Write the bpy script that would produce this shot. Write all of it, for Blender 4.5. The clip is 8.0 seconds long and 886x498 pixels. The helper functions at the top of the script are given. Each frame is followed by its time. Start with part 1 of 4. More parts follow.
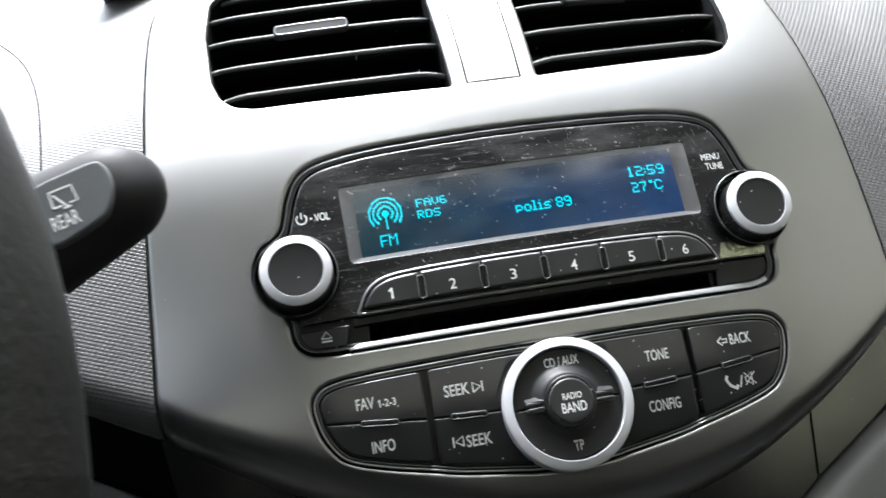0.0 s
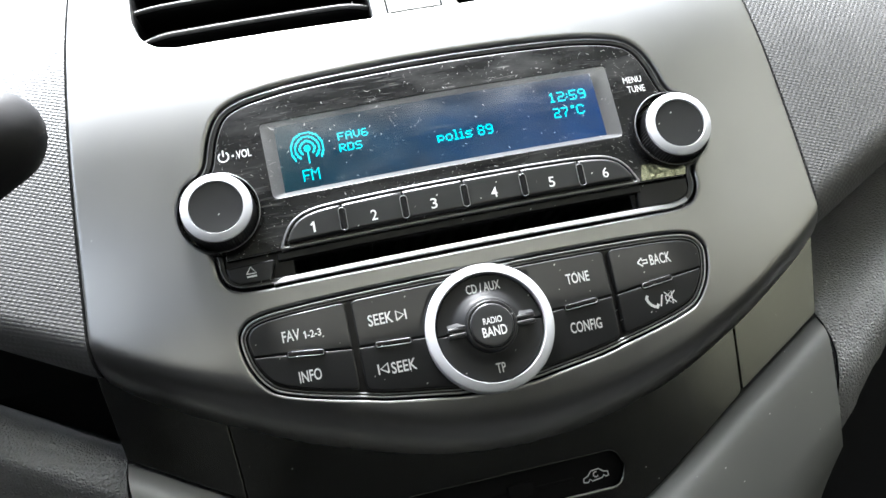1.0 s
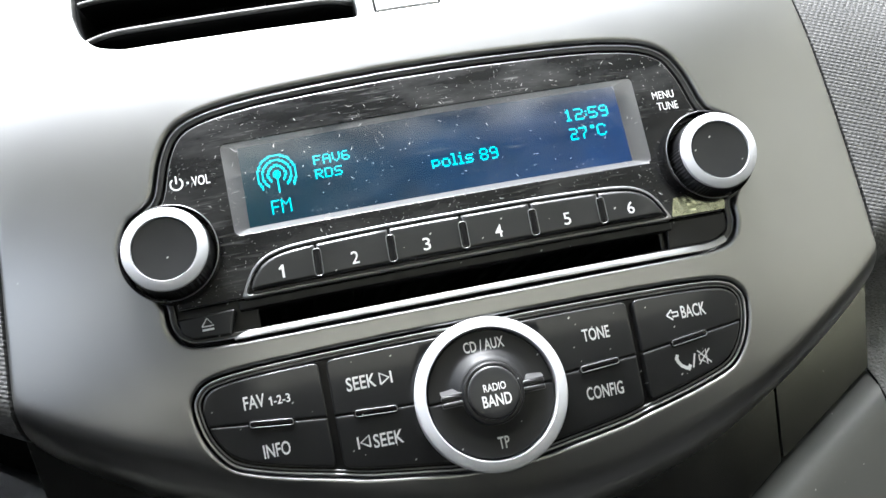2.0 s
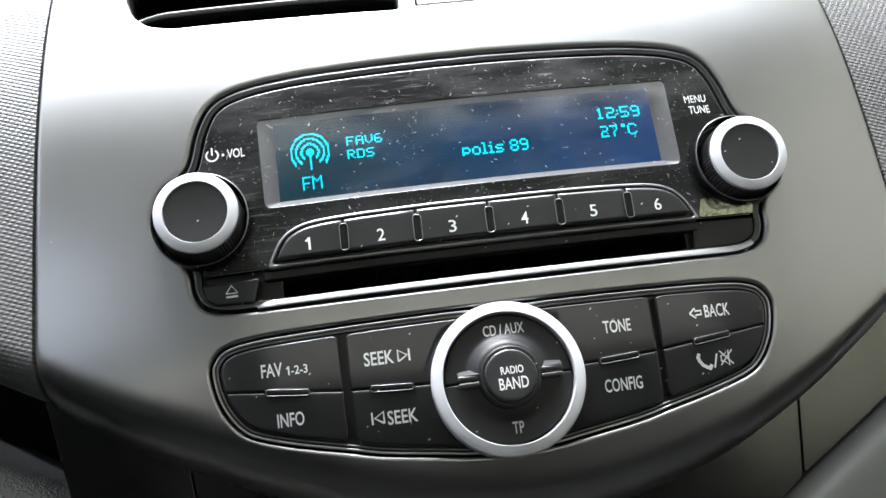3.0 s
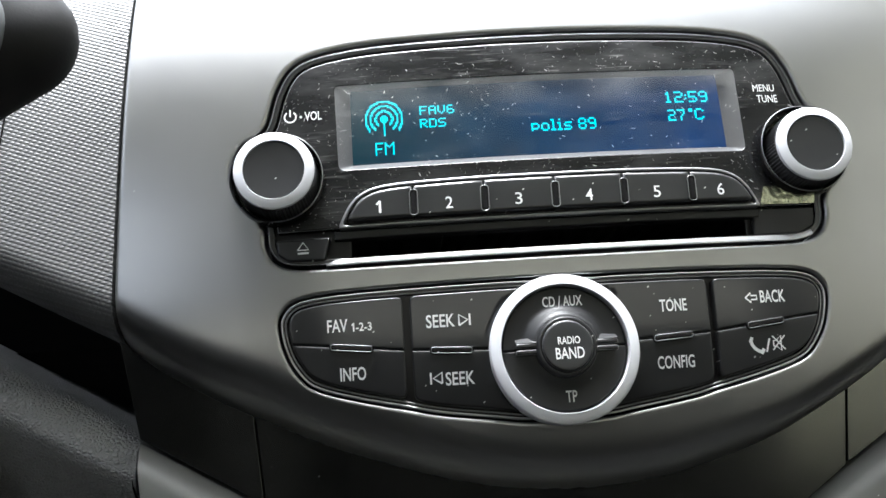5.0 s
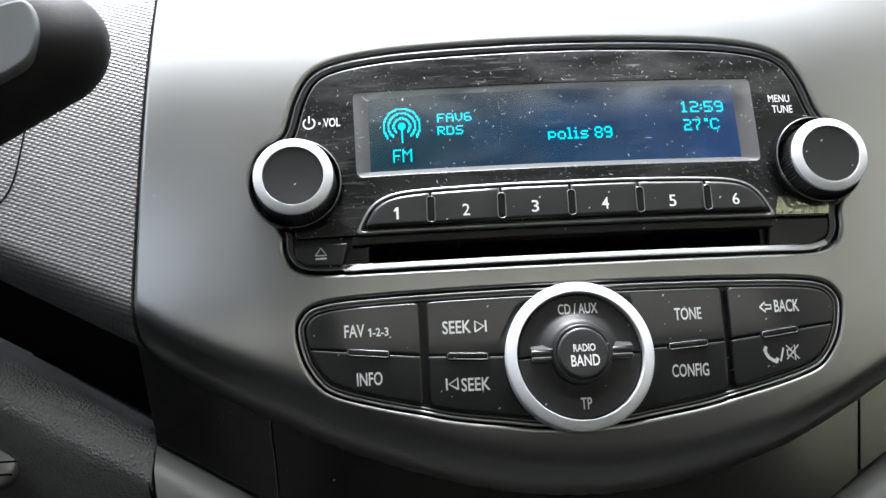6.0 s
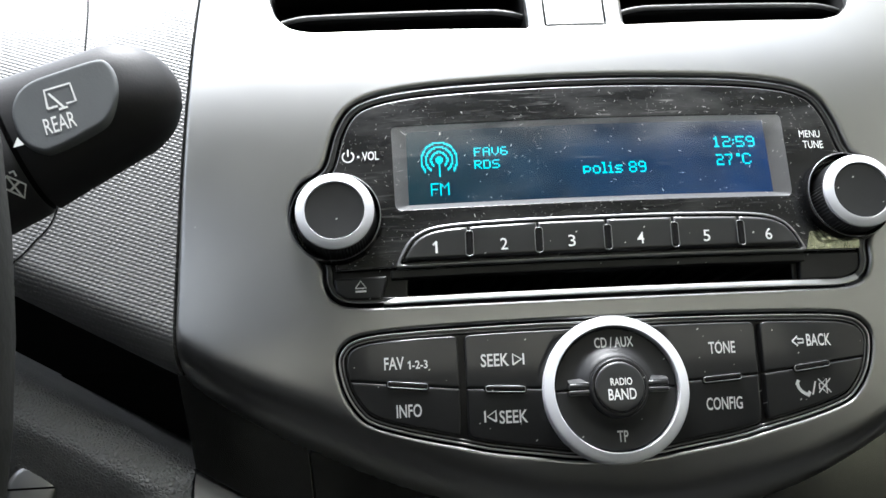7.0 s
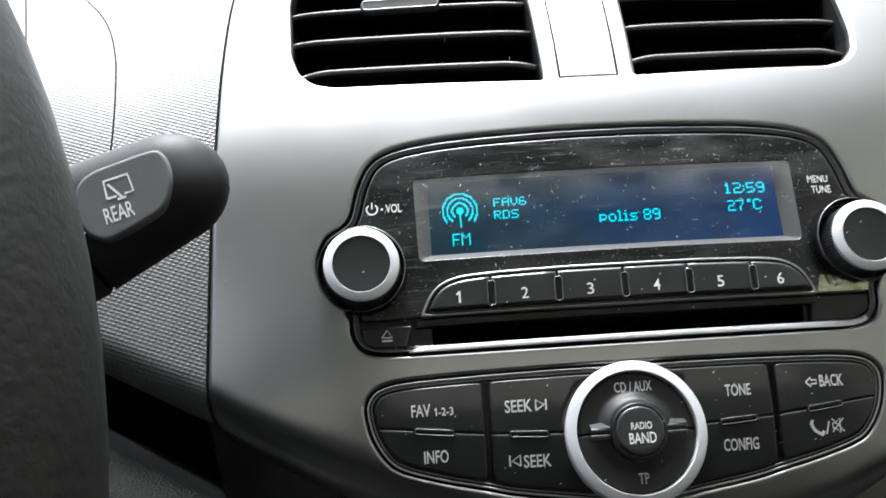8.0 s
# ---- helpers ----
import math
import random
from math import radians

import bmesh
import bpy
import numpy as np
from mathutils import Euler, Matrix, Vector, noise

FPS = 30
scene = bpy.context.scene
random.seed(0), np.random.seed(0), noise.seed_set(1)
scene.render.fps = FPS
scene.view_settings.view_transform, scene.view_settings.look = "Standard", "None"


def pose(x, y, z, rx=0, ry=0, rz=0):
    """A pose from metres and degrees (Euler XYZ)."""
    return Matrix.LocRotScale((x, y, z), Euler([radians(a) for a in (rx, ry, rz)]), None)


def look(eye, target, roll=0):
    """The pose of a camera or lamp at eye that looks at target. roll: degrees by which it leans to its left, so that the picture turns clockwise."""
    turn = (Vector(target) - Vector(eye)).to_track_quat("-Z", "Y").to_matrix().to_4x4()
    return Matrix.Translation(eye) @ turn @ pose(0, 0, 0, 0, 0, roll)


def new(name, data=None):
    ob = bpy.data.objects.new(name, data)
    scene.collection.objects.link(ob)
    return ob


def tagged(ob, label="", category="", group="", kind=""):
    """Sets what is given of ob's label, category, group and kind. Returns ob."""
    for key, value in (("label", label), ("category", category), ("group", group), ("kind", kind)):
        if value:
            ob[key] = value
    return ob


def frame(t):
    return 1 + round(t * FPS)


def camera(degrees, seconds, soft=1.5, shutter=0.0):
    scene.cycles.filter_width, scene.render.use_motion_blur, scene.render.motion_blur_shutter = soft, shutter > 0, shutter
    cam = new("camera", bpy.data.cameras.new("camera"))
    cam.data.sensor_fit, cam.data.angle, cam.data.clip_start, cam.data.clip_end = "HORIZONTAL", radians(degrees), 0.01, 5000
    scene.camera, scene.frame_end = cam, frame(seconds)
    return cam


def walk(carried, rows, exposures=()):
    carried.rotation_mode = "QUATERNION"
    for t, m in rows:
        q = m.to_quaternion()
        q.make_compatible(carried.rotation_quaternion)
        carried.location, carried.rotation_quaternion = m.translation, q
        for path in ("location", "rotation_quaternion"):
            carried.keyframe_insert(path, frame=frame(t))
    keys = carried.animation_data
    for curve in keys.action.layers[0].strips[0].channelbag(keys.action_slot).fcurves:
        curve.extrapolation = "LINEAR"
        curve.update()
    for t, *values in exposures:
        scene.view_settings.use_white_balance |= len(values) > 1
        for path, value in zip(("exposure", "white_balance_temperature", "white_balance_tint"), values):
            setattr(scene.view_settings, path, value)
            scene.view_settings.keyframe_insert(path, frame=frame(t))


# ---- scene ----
from mathutils.geometry import delaunay_2d_cdt

cam = camera(53.0, 8.0, 1.5, 0.5)
# The radio panel's own axes: x to the right, y into the dash, z up along the panel.
# RAKE leans the panel back into the car.
RAKE, HEIGHT = 25.0, 0.85
T = Matrix.Translation((0, 0, HEIGHT)) @ Matrix.Rotation(radians(-RAKE), 4, "X")
PATH = [
    (0, (-0.07415, -0.29213, -0.02825), (-0.03311, -0.00738, 0.05678), -10.660),
    (0.2, (-0.06587, -0.28988, -0.02696), (-0.02661, -0.00947, 0.05460), -11.006),
    (0.3, (-0.06258, -0.29118, -0.02830), (-0.02317, -0.00562, 0.05477), -11.173),
    (0.5, (-0.05692, -0.28665, -0.03452), (-0.01544, -0.00069, 0.04613), -11.829),
    (0.7, (-0.05517, -0.29642, -0.03778), (-0.01425, -0.00652, 0.02770), -11.986),
    (0.8, (-0.05217, -0.29670, -0.03693), (-0.01332, -0.01141, 0.02574), -12.334),
    (1, (-0.04954, -0.29789, -0.03594), (-0.01110, -0.00736, 0.02819), -12.566),
    (1.2, (-0.04851, -0.29964, -0.03458), (-0.01021, -0.00866, 0.02759), -13.092),
    (1.5, (-0.04521, -0.28977, -0.02628), (-0.00658, 0.00246, 0.02949), -13.786),
    (1.7, (-0.04128, -0.27573, -0.01763), (-0.00196, 0.01625, 0.03896), -13.667),
    (1.8, (-0.03885, -0.26785, -0.01139), (-0.00145, 0.01939, 0.04363), -12.408),
    (2, (-0.03817, -0.25525, -0.00303), (-0.00056, 0.03748, 0.05079), -11.767),
    (2.2, (-0.04362, -0.25148, -0.00783), (-0.00455, 0.04024, 0.05022), -10.714),
    (3.3, (-0.03935, -0.25182, -0.03110), (-0.01288, 0.03653, 0.04735), -7.002),
    (3.5, (-0.04176, -0.25025, -0.03296), (-0.01771, 0.03863, 0.04433), -6.023),
    (4, (-0.04235, -0.25913, -0.03375), (-0.02138, 0.03072, 0.04071), -5.004),
    (4.5, (-0.04706, -0.25844, -0.03365), (-0.02631, 0.03176, 0.03953), -4.629),
    (4.7, (-0.04869, -0.25814, -0.03291), (-0.02975, 0.02722, 0.03835), -4.416),
    (5.8, (-0.05203, -0.25921, -0.03046), (-0.03596, 0.02653, 0.03957), -3.529),
    (6, (-0.05363, -0.26074, -0.03109), (-0.03715, 0.02981, 0.04176), -3.446),
    (6.5, (-0.06255, -0.25491, -0.02611), (-0.04257, 0.03569, 0.04567), -3.270),
    (6.7, (-0.06606, -0.26176, -0.02396), (-0.04676, 0.02373, 0.04714), -3.197),
    (7, (-0.06589, -0.26658, -0.02226), (-0.04859, 0.02371, 0.05146), -3.195),
    (7.2, (-0.06934, -0.26980, -0.02252), (-0.05235, 0.01541, 0.04996), -3.111),
    (7.5, (-0.07205, -0.27188, -0.02328), (-0.05453, 0.01803, 0.05186), -3.381),
    (7.8, (-0.07267, -0.27584, -0.01551), (-0.05849, 0.00878, 0.05967), -3.869),
    (8, (-0.07248, -0.27867, -0.01271), (-0.05561, 0.01057, 0.06510), -4.099),
]
walk(cam, [(t, T @ look(eye, target, roll)) for t, eye, target, roll in PATH], [(0.0, 2.73, 6000, 8), (0.5, 2.98, 6000, 8), (1.0, 3.35, 6000, 8), (1.5, 3.62, 6000, 8), (2.2, 3.18, 6000, 8), (3.5, 2.98, 6000, 8), (4.5, 3.02, 6000, 8), (7.0, 2.89, 6000, 8), (8.0, 2.56, 6000, 8)])

# ---- light ----
world = bpy.data.worlds.new("daylight")
scene.world = world
world.use_nodes = True
wn = world.node_tree
sky = wn.nodes.new("ShaderNodeTexSky")
sky.sky_type, sky.sun_disc = "NISHITA", False
sky.sun_elevation, sky.sun_rotation = radians(69), radians(-3)
sky.air_density, sky.dust_density, sky.ozone_density = 1.0, 8.0, 1.0
haze = wn.nodes.new("ShaderNodeHueSaturation")
haze.inputs["Saturation"].default_value = 0.35
wn.links.new(sky.outputs[0], haze.inputs["Color"])
wn.links.new(haze.outputs[0], wn.nodes["Background"].inputs[0])
wn.nodes["Background"].inputs[1].default_value = 0.12
sun = new("sun", bpy.data.lights.new("sun", "SUN"))
sun.data.energy, sun.data.angle, sun.data.color = 1.6, radians(24), (1.0, 0.98, 0.96)
sun.matrix_world = look((-0.02, 0.34, 0.93), (0, 0, 0))

# ---- materials ----


def shader(name):
    m = bpy.data.materials.new(name)
    m.use_nodes = True
    nt = m.node_tree
    return m, nt, nt.nodes["Principled BSDF"]


def link(nt, a, b):
    nt.links.new(a, b)


def node(nt, kind, **values):
    n = nt.nodes.new(kind)
    for key, value in values.items():
        n.inputs[key.replace("_", " ")].default_value = value
    return n


def place(nt, scale=(1, 1, 1), turn=(0, 0, 0)):
    co = nt.nodes.new("ShaderNodeTexCoord")
    mp = nt.nodes.new("ShaderNodeMapping")
    mp.inputs["Scale"].default_value = scale
    mp.inputs["Rotation"].default_value = [radians(a) for a in turn]
    link(nt, co.outputs["Object"], mp.inputs[0])
    return mp.outputs[0]


def grain_noise(nt, scale, detail=3.0, rough=0.55, stretch=(1, 1, 1), turn=(0, 0, 0)):
    n = node(nt, "ShaderNodeTexNoise", Scale=scale, Detail=detail, Roughness=rough)
    link(nt, place(nt, stretch, turn), n.inputs["Vector"])
    return n.outputs["Fac"]


def ramp(nt, value, lo, hi, a=0.0, b=1.0):
    r = nt.nodes.new("ShaderNodeMapRange")
    for i, v in enumerate((lo, hi, a, b)):
        r.inputs[i + 1].default_value = v
    link(nt, value, r.inputs[0])
    return r.outputs[0]


def math2(nt, op, a, b):
    n = nt.nodes.new("ShaderNodeMath")
    n.operation = op
    for i, v in enumerate((a, b)):
        if not isinstance(v, (int, float, tuple, list)):
            link(nt, v, n.inputs[i])
        else:
            n.inputs[i].default_value = v
    return n.outputs[0]


def blend(nt, fac, a, b):
    n = nt.nodes.new("ShaderNodeMix")
    n.data_type = "RGBA"
    if not isinstance(fac, (int, float)):
        link(nt, fac, n.inputs[0])
    else:
        n.inputs[0].default_value = fac
    for i, v in ((6, a), (7, b)):
        if not isinstance(v, (int, float, tuple, list)):
            link(nt, v, n.inputs[i])
        else:
            n.inputs[i].default_value = (*v, 1)
    return n.outputs[2]


def dust_mask(nt, cell=95.0, size=0.035, share=0.5, stretch=(1, 1, 1), turn=33, curl=0.0):
    """Sparse small flakes on the panel's plane: one in some of the cells."""
    v = node(nt, "ShaderNodeTexVoronoi", Scale=cell)
    v.voronoi_dimensions = "2D"
    long = nt.nodes.new("ShaderNodeMapping")
    long.inputs["Scale"].default_value = stretch
    at = place(nt, (1, 1, 1), (90, 0, turn))
    if curl:
        bend = node(nt, "ShaderNodeTexNoise", Scale=170.0, Detail=1.0)
        link(nt, at, bend.inputs["Vector"])
        push = nt.nodes.new("ShaderNodeVectorMath")
        push.operation = "MULTIPLY_ADD"
        link(nt, bend.outputs["Color"], push.inputs[0])
        push.inputs[1].default_value = (curl, curl, 0)
        link(nt, at, push.inputs[2])
        at = push.outputs[0]
    link(nt, at, long.inputs[0])
    link(nt, long.outputs[0], v.inputs["Vector"])
    sep = nt.nodes.new("ShaderNodeSeparateColor")
    link(nt, v.outputs["Color"], sep.inputs[0])
    near = ramp(nt, math2(nt, "DIVIDE", v.outputs["Distance"], ramp(nt, sep.outputs[1], 0.0, 1.0, 0.35, 1.25)), size, size * 0.55)
    pick = ramp(nt, sep.outputs[0], 1 - share, 1 - share + 0.02)
    return math2(nt, "MULTIPLY", near, pick)


def bumped(nt, bsdf, height, strength, distance):
    b = node(nt, "ShaderNodeBump", Strength=strength, Distance=distance)
    link(nt, height, b.inputs["Height"])
    old = bsdf.inputs["Normal"]
    if old.is_linked:
        link(nt, old.links[0].from_socket, b.inputs["Normal"])
    link(nt, b.outputs[0], bsdf.inputs["Normal"])


def surface(name, col, rough, metal=0.0, grain=1500.0, bump=0.15, depth=0.0001, stain=0.12, stain_scale=25.0, dust=0.0, coat=0.0, spec=0.5):
    """Painted or moulded plastic: colour with slow stains, fine grain, gloss that varies, loose dust flakes."""
    m, nt, b = shader(name)
    slow = grain_noise(nt, stain_scale, 4)
    fine = grain_noise(nt, grain, 2)
    dark = [c * (1 - stain) for c in col]
    light = [min(1, c * (1 + stain)) for c in col]
    colour = blend(nt, ramp(nt, slow, 0.3, 0.7), dark, light)
    r = ramp(nt, slow, 0.3, 0.7, rough * 0.92, rough * 1.06)
    if bump:
        r = math2(nt, "ADD", r, ramp(nt, fine, 0.3, 0.7, -0.02, 0.02))
    if dust:
        mask = dust_mask(nt, 165.0, 0.047, dust, (0.7, 1.3, 1), 40)
        colour = blend(nt, math2(nt, "MULTIPLY", mask, 0.8), colour, (0.62, 0.62, 0.6))
        r = math2(nt, "ADD", r, math2(nt, "MULTIPLY", mask, 0.4))
    link(nt, colour, b.inputs["Base Color"])
    link(nt, r, b.inputs["Roughness"])
    b.inputs["Metallic"].default_value = metal
    if dust and metal:
        link(nt, math2(nt, "MULTIPLY", math2(nt, "SUBTRACT", 1.0, mask), metal), b.inputs["Metallic"])
    b.inputs["Coat Weight"].default_value = coat
    b.inputs["Coat Roughness"].default_value = 0.12
    b.inputs["Specular IOR Level"].default_value = spec
    if bump:
        bumped(nt, b, fine, bump, depth)
    return m


def hatch_plastic(name):
    """Dark plastic moulded with fine crossing diagonal rows of small lozenges."""
    m, nt, b = shader(name)
    waves = []
    for turn, scale in ((-21, 245.0), (52, 180.0)):
        w = node(nt, "ShaderNodeTexWave", Scale=scale, Distortion=0.25, Detail=1.0)
        w.inputs["Detail Scale"].default_value = 0.4
        w.wave_type, w.bands_direction, w.wave_profile = "BANDS", "Z", "SIN"
        link(nt, place(nt, (1, 0.0, 1), (0, turn, 0)), w.inputs["Vector"])
        waves.append(w.outputs["Fac"])
    rows = ramp(nt, waves[0], 0.0, 0.75)
    height = math2(nt, "MULTIPLY", rows, ramp(nt, waves[1], 0.0, 0.8, 0.2, 1.0))
    slow = grain_noise(nt, 18, 4)
    link(nt, blend(nt, ramp(nt, slow, 0.3, 0.7), (0.102, 0.102, 0.101), (0.134, 0.134, 0.132)), b.inputs["Base Color"])
    link(nt, ramp(nt, slow, 0.3, 0.7, 0.4, 0.5), b.inputs["Roughness"])
    bumped(nt, b, height, 0.42, 0.00042)
    return m


def leather_grain(name, col, rough=0.42):
    """Moulded hide grain: small rounded cells with creases between."""
    m, nt, b = shader(name)
    warp = node(nt, "ShaderNodeTexNoise", Scale=260.0, Detail=2.0)
    link(nt, place(nt), warp.inputs["Vector"])
    mixv = nt.nodes.new("ShaderNodeMix")
    mixv.data_type = "VECTOR"
    mixv.inputs[0].default_value = 0.0004
    link(nt, place(nt), mixv.inputs[4])
    link(nt, warp.outputs["Color"], mixv.inputs[5])
    v = node(nt, "ShaderNodeTexVoronoi", Scale=720.0)
    v.feature = "DISTANCE_TO_EDGE"
    link(nt, mixv.outputs[1], v.inputs["Vector"])
    slow = grain_noise(nt, 30, 4)
    pebble = ramp(nt, v.outputs["Distance"], 0.0, 0.4)
    link(nt, blend(nt, ramp(nt, slow, 0.3, 0.7), [c * 0.8 for c in col], [c * 1.15 for c in col]), b.inputs["Base Color"])
    link(nt, ramp(nt, slow, 0.3, 0.7, rough * 0.9, rough * 1.1), b.inputs["Roughness"])
    bumped(nt, b, pebble, 0.95, 0.0006)
    return m


def scratched_gloss(name, clear):
    """Glossy black faceplate, or the clear window in it: wiping scratches, lint and a film of dust."""
    m, nt, b = shader(name)
    streak = grain_noise(nt, 1.0, 3, 0.6, (48, 48, 900), (0, 11, 0))
    streak2 = grain_noise(nt, 1.0, 3, 0.6, (90, 90, 1400), (0, -16, 0))
    patch = ramp(nt, grain_noise(nt, 48, 4), 0.44, 0.66)
    sep = nt.nodes.new("ShaderNodeSeparateXYZ")
    link(nt, place(nt), sep.inputs[0])
    unwiped = ramp(nt, sep.outputs[2], 0.074, 0.094, 0.45, 1.0)
    film = ramp(nt, grain_noise(nt, 34, 5, 0.65, (0.6, 1, 1.9), (0, 8, 0)), 0.42, 0.74, 0.0, 0.11)
    film = math2(nt, "MULTIPLY", film, unwiped)
    if clear:
        smoke = ramp(nt, grain_noise(nt, 55, 5, 0.6, (0.7, 1, 1.6), (0, 10, 0)), 0.35, 0.75, 0.02, 0.22)
        film = math2(nt, "ADD", film, math2(nt, "MULTIPLY", smoke, ramp(nt, sep.outputs[2], 0.072, 0.087, 0.04, 1.0)))
    lines = math2(nt, "MULTIPLY", math2(nt, "MAXIMUM", ramp(nt, streak, 0.57, 0.72), ramp(nt, streak2, 0.6, 0.74)), patch)
    crowd = ramp(nt, grain_noise(nt, 60, 3), 0.42, 0.66, 0.0, 1.0)
    lint = math2(nt, "MAXIMUM", math2(nt, "MULTIPLY", dust_mask(nt, 760, 0.10, 0.42, (0.5, 1.6, 1), 20, 0.004), crowd), dust_mask(nt, 320, 0.046, 0.34, (0.4, 1.9, 1), -50, 0.005))
    hair = math2(nt, "MAXIMUM", dust_mask(nt, 300, 0.06, 0.2, (0.30, 2.2, 1), 48, 0.004), dust_mask(nt, 260, 0.052, 0.2, (0.26, 2.2, 1), -35, 0.005))
    hair = math2(nt, "MAXIMUM", hair, dust_mask(nt, 150, 0.032, 0.3, (0.16, 2.6, 1), 8, 0.007))
    hair = math2(nt, "MULTIPLY", hair, 0.75)
    dirt = math2(nt, "MAXIMUM", math2(nt, "MAXIMUM", math2(nt, "MULTIPLY", lint, 0.74), hair), math2(nt, "ADD", math2(nt, "MULTIPLY", math2(nt, "MULTIPLY", lines, unwiped), 0.27), film))
    if not clear:
        dirt = math2(nt, "MULTIPLY", dirt, 0.8)
        link(nt, blend(nt, dirt, (0.006, 0.006, 0.0065), (0.66, 0.66, 0.65)), b.inputs["Base Color"])
        link(nt, ramp(nt, dirt, 0.0, 0.4, 0.22, 0.5), b.inputs["Roughness"])
        return m
    out = nt.nodes["Material Output"]
    thin = nt.nodes.new("ShaderNodeBsdfTransparent")
    gloss = node(nt, "ShaderNodeBsdfGlossy", Roughness=0.24)
    fres = node(nt, "ShaderNodeFresnel", IOR=1.49)
    grime = nt.nodes.new("ShaderNodeBsdfDiffuse")
    grime.inputs[0].default_value = (0.66, 0.66, 0.65, 1)
    for fac, a, c in ((fres.outputs[0], thin.outputs[0], gloss.outputs[0]), (dirt, None, grime.outputs[0])):
        mix = nt.nodes.new("ShaderNodeMixShader")
        link(nt, fac, mix.inputs[0])
        link(nt, a or last, mix.inputs[1])
        link(nt, c, mix.inputs[2])
        last = mix.outputs[0]
    link(nt, last, out.inputs[0])
    return m


def glow(name, col, strength):
    m, nt, b = shader(name)
    b.inputs["Base Color"].default_value = (*[c * 0.1 for c in col], 1)
    b.inputs["Emission Color"].default_value = (*col, 1)
    b.inputs["Emission Strength"].default_value = strength
    b.inputs["Roughness"].default_value = 0.4
    return m


def lcd_panel(name):
    """Dark blue display behind its window; the backlight is uneven, stronger to one end, and dimmed at the top for
    shade.
    """
    m, nt, b = shader(name)
    sep = nt.nodes.new("ShaderNodeSeparateXYZ")
    link(nt, place(nt), sep.inputs[0])
    end = ramp(nt, sep.outputs[0], -0.06, 0.06)
    # random unevenness, times a fall-off that puts the top's shade into the glow
    cloud = math2(nt, "MULTIPLY", grain_noise(nt, 45, 4), ramp(nt, sep.outputs[2], 0.0868, 0.0790, 0.45, 1.0))
    b.inputs["Base Color"].default_value = (0.003, 0.006, 0.012, 1)
    link(nt, blend(nt, end, (0.0, 0.0056, 0.0074), (0.0, 0.0058, 0.0235)), b.inputs["Emission Color"])
    link(nt, ramp(nt, cloud, 0.2, 0.65, 0.3, 0.95), b.inputs["Emission Strength"])
    b.inputs["Specular IOR Level"].default_value = 0.15
    b.inputs["Roughness"].default_value = 0.3
    return m


SILVER = surface("satin_grey_paint", (0.375, 0.375, 0.367), 0.335, 0.97, 700, 0.0, 0.00004, 0.05, 14, 0.025)
RING = surface("satin_chrome", (0.66, 0.67, 0.70), 0.42, 0.12, 2500, 0.08, 0.00005, 0.05, 40)
BRIGHT = surface("polished_edge", (0.52, 0.52, 0.52), 0.36, 0.8, 2500, 0.02, 0.00003, 0.06, 60)
BUTTON = surface("soft_black_plastic", (0.018, 0.0184, 0.019), 0.42, 0.0, 2600, 0.25, 0.00006, 0.15, 60, 0.35, 0.25, 0.3)
DIAL = surface("matt_black_plastic", (0.015, 0.0154, 0.016), 0.44, 0.0, 2600, 0.25, 0.00006, 0.15, 60, 0.3, 0.0, 0.34)
KEYCAP = surface("lacquered_black_plastic", (0.017, 0.0174, 0.018), 0.42, 0.0, 2600, 0.25, 0.00006, 0.15, 60, 0.38, 0.8, 0.28)
BLACK = surface("black_plastic", (0.010, 0.010, 0.0105), 0.36, 0.0, 1800, 0.2, 0.00008, 0.15, 50, 0.3, spec=0.4)
GLOSSY = surface("shiny_black_plastic", (0.007, 0.007, 0.0075), 0.2, 0.0, 1500, 0.05, 0.00004, 0.15, 50, 0.35)
GRIP = surface("ribbed_grip", (0.048, 0.048, 0.049), 0.34)
# bright metal for the preset trim and for beads added as edge highlights
EDGING = surface("trim_and_edge_highlight", (0.26, 0.26, 0.265), 0.35, 0.8, 2500, 0.05, 0.00005, 0.1, 60)
TRIM = surface("dark_glossy_trim", (0.06, 0.06, 0.06), 0.22, 0.5, 1500, 0.05, 0.00004, 0.15, 50)
# near-black: shade of recesses and footwell put into the colour; also dark joints
DARK = surface("shade_and_joint_black", (0.005, 0.005, 0.005), 0.7, spec=0.1)
# slat highlight put into a paler edge, underside shade into a near-black blade
SLAT_LIT = surface("lit_slat_edge", (0.085, 0.085, 0.084), 0.45, 0.0, 2000, 0.15, 0.00006, 0.15, 60, 0.1, spec=0.4)
SLAT_SHADE = surface("shaded_slat_blade", (0.008, 0.008, 0.008), 0.65, 0.0, 2000, 0.15, 0.00006, 0.15, 60, 0.1, spec=0.12)
TAB = surface("soft_grey_tab", (0.06, 0.06, 0.059), 0.5, 0.0, 2000, 0.2, 0.00006, 0.15, 60, 0.1, spec=0.18)
BEZEL = surface("grey_bezel", (0.12, 0.12, 0.122), 0.5, 0.0, 2000, 0.1, 0.00005, 0.08, 40)
PRINT = surface("white_print", (0.76, 0.77, 0.765), 0.5, 0.0, 2500, 0.1, 0.00003, 0.12, 300)
FACE = scratched_gloss("scratched_black_gloss", False)
WINDOW = scratched_gloss("clear_window", True)
LCD = lcd_panel("display_blue")
LIT = glow("lit_cyan", (0.0, 0.60, 0.72), 0.34)
HATCH = hatch_plastic("hatched_dash_plastic")
HIDE = leather_grain("grained_dash_plastic", (0.26, 0.26, 0.254), 0.40)
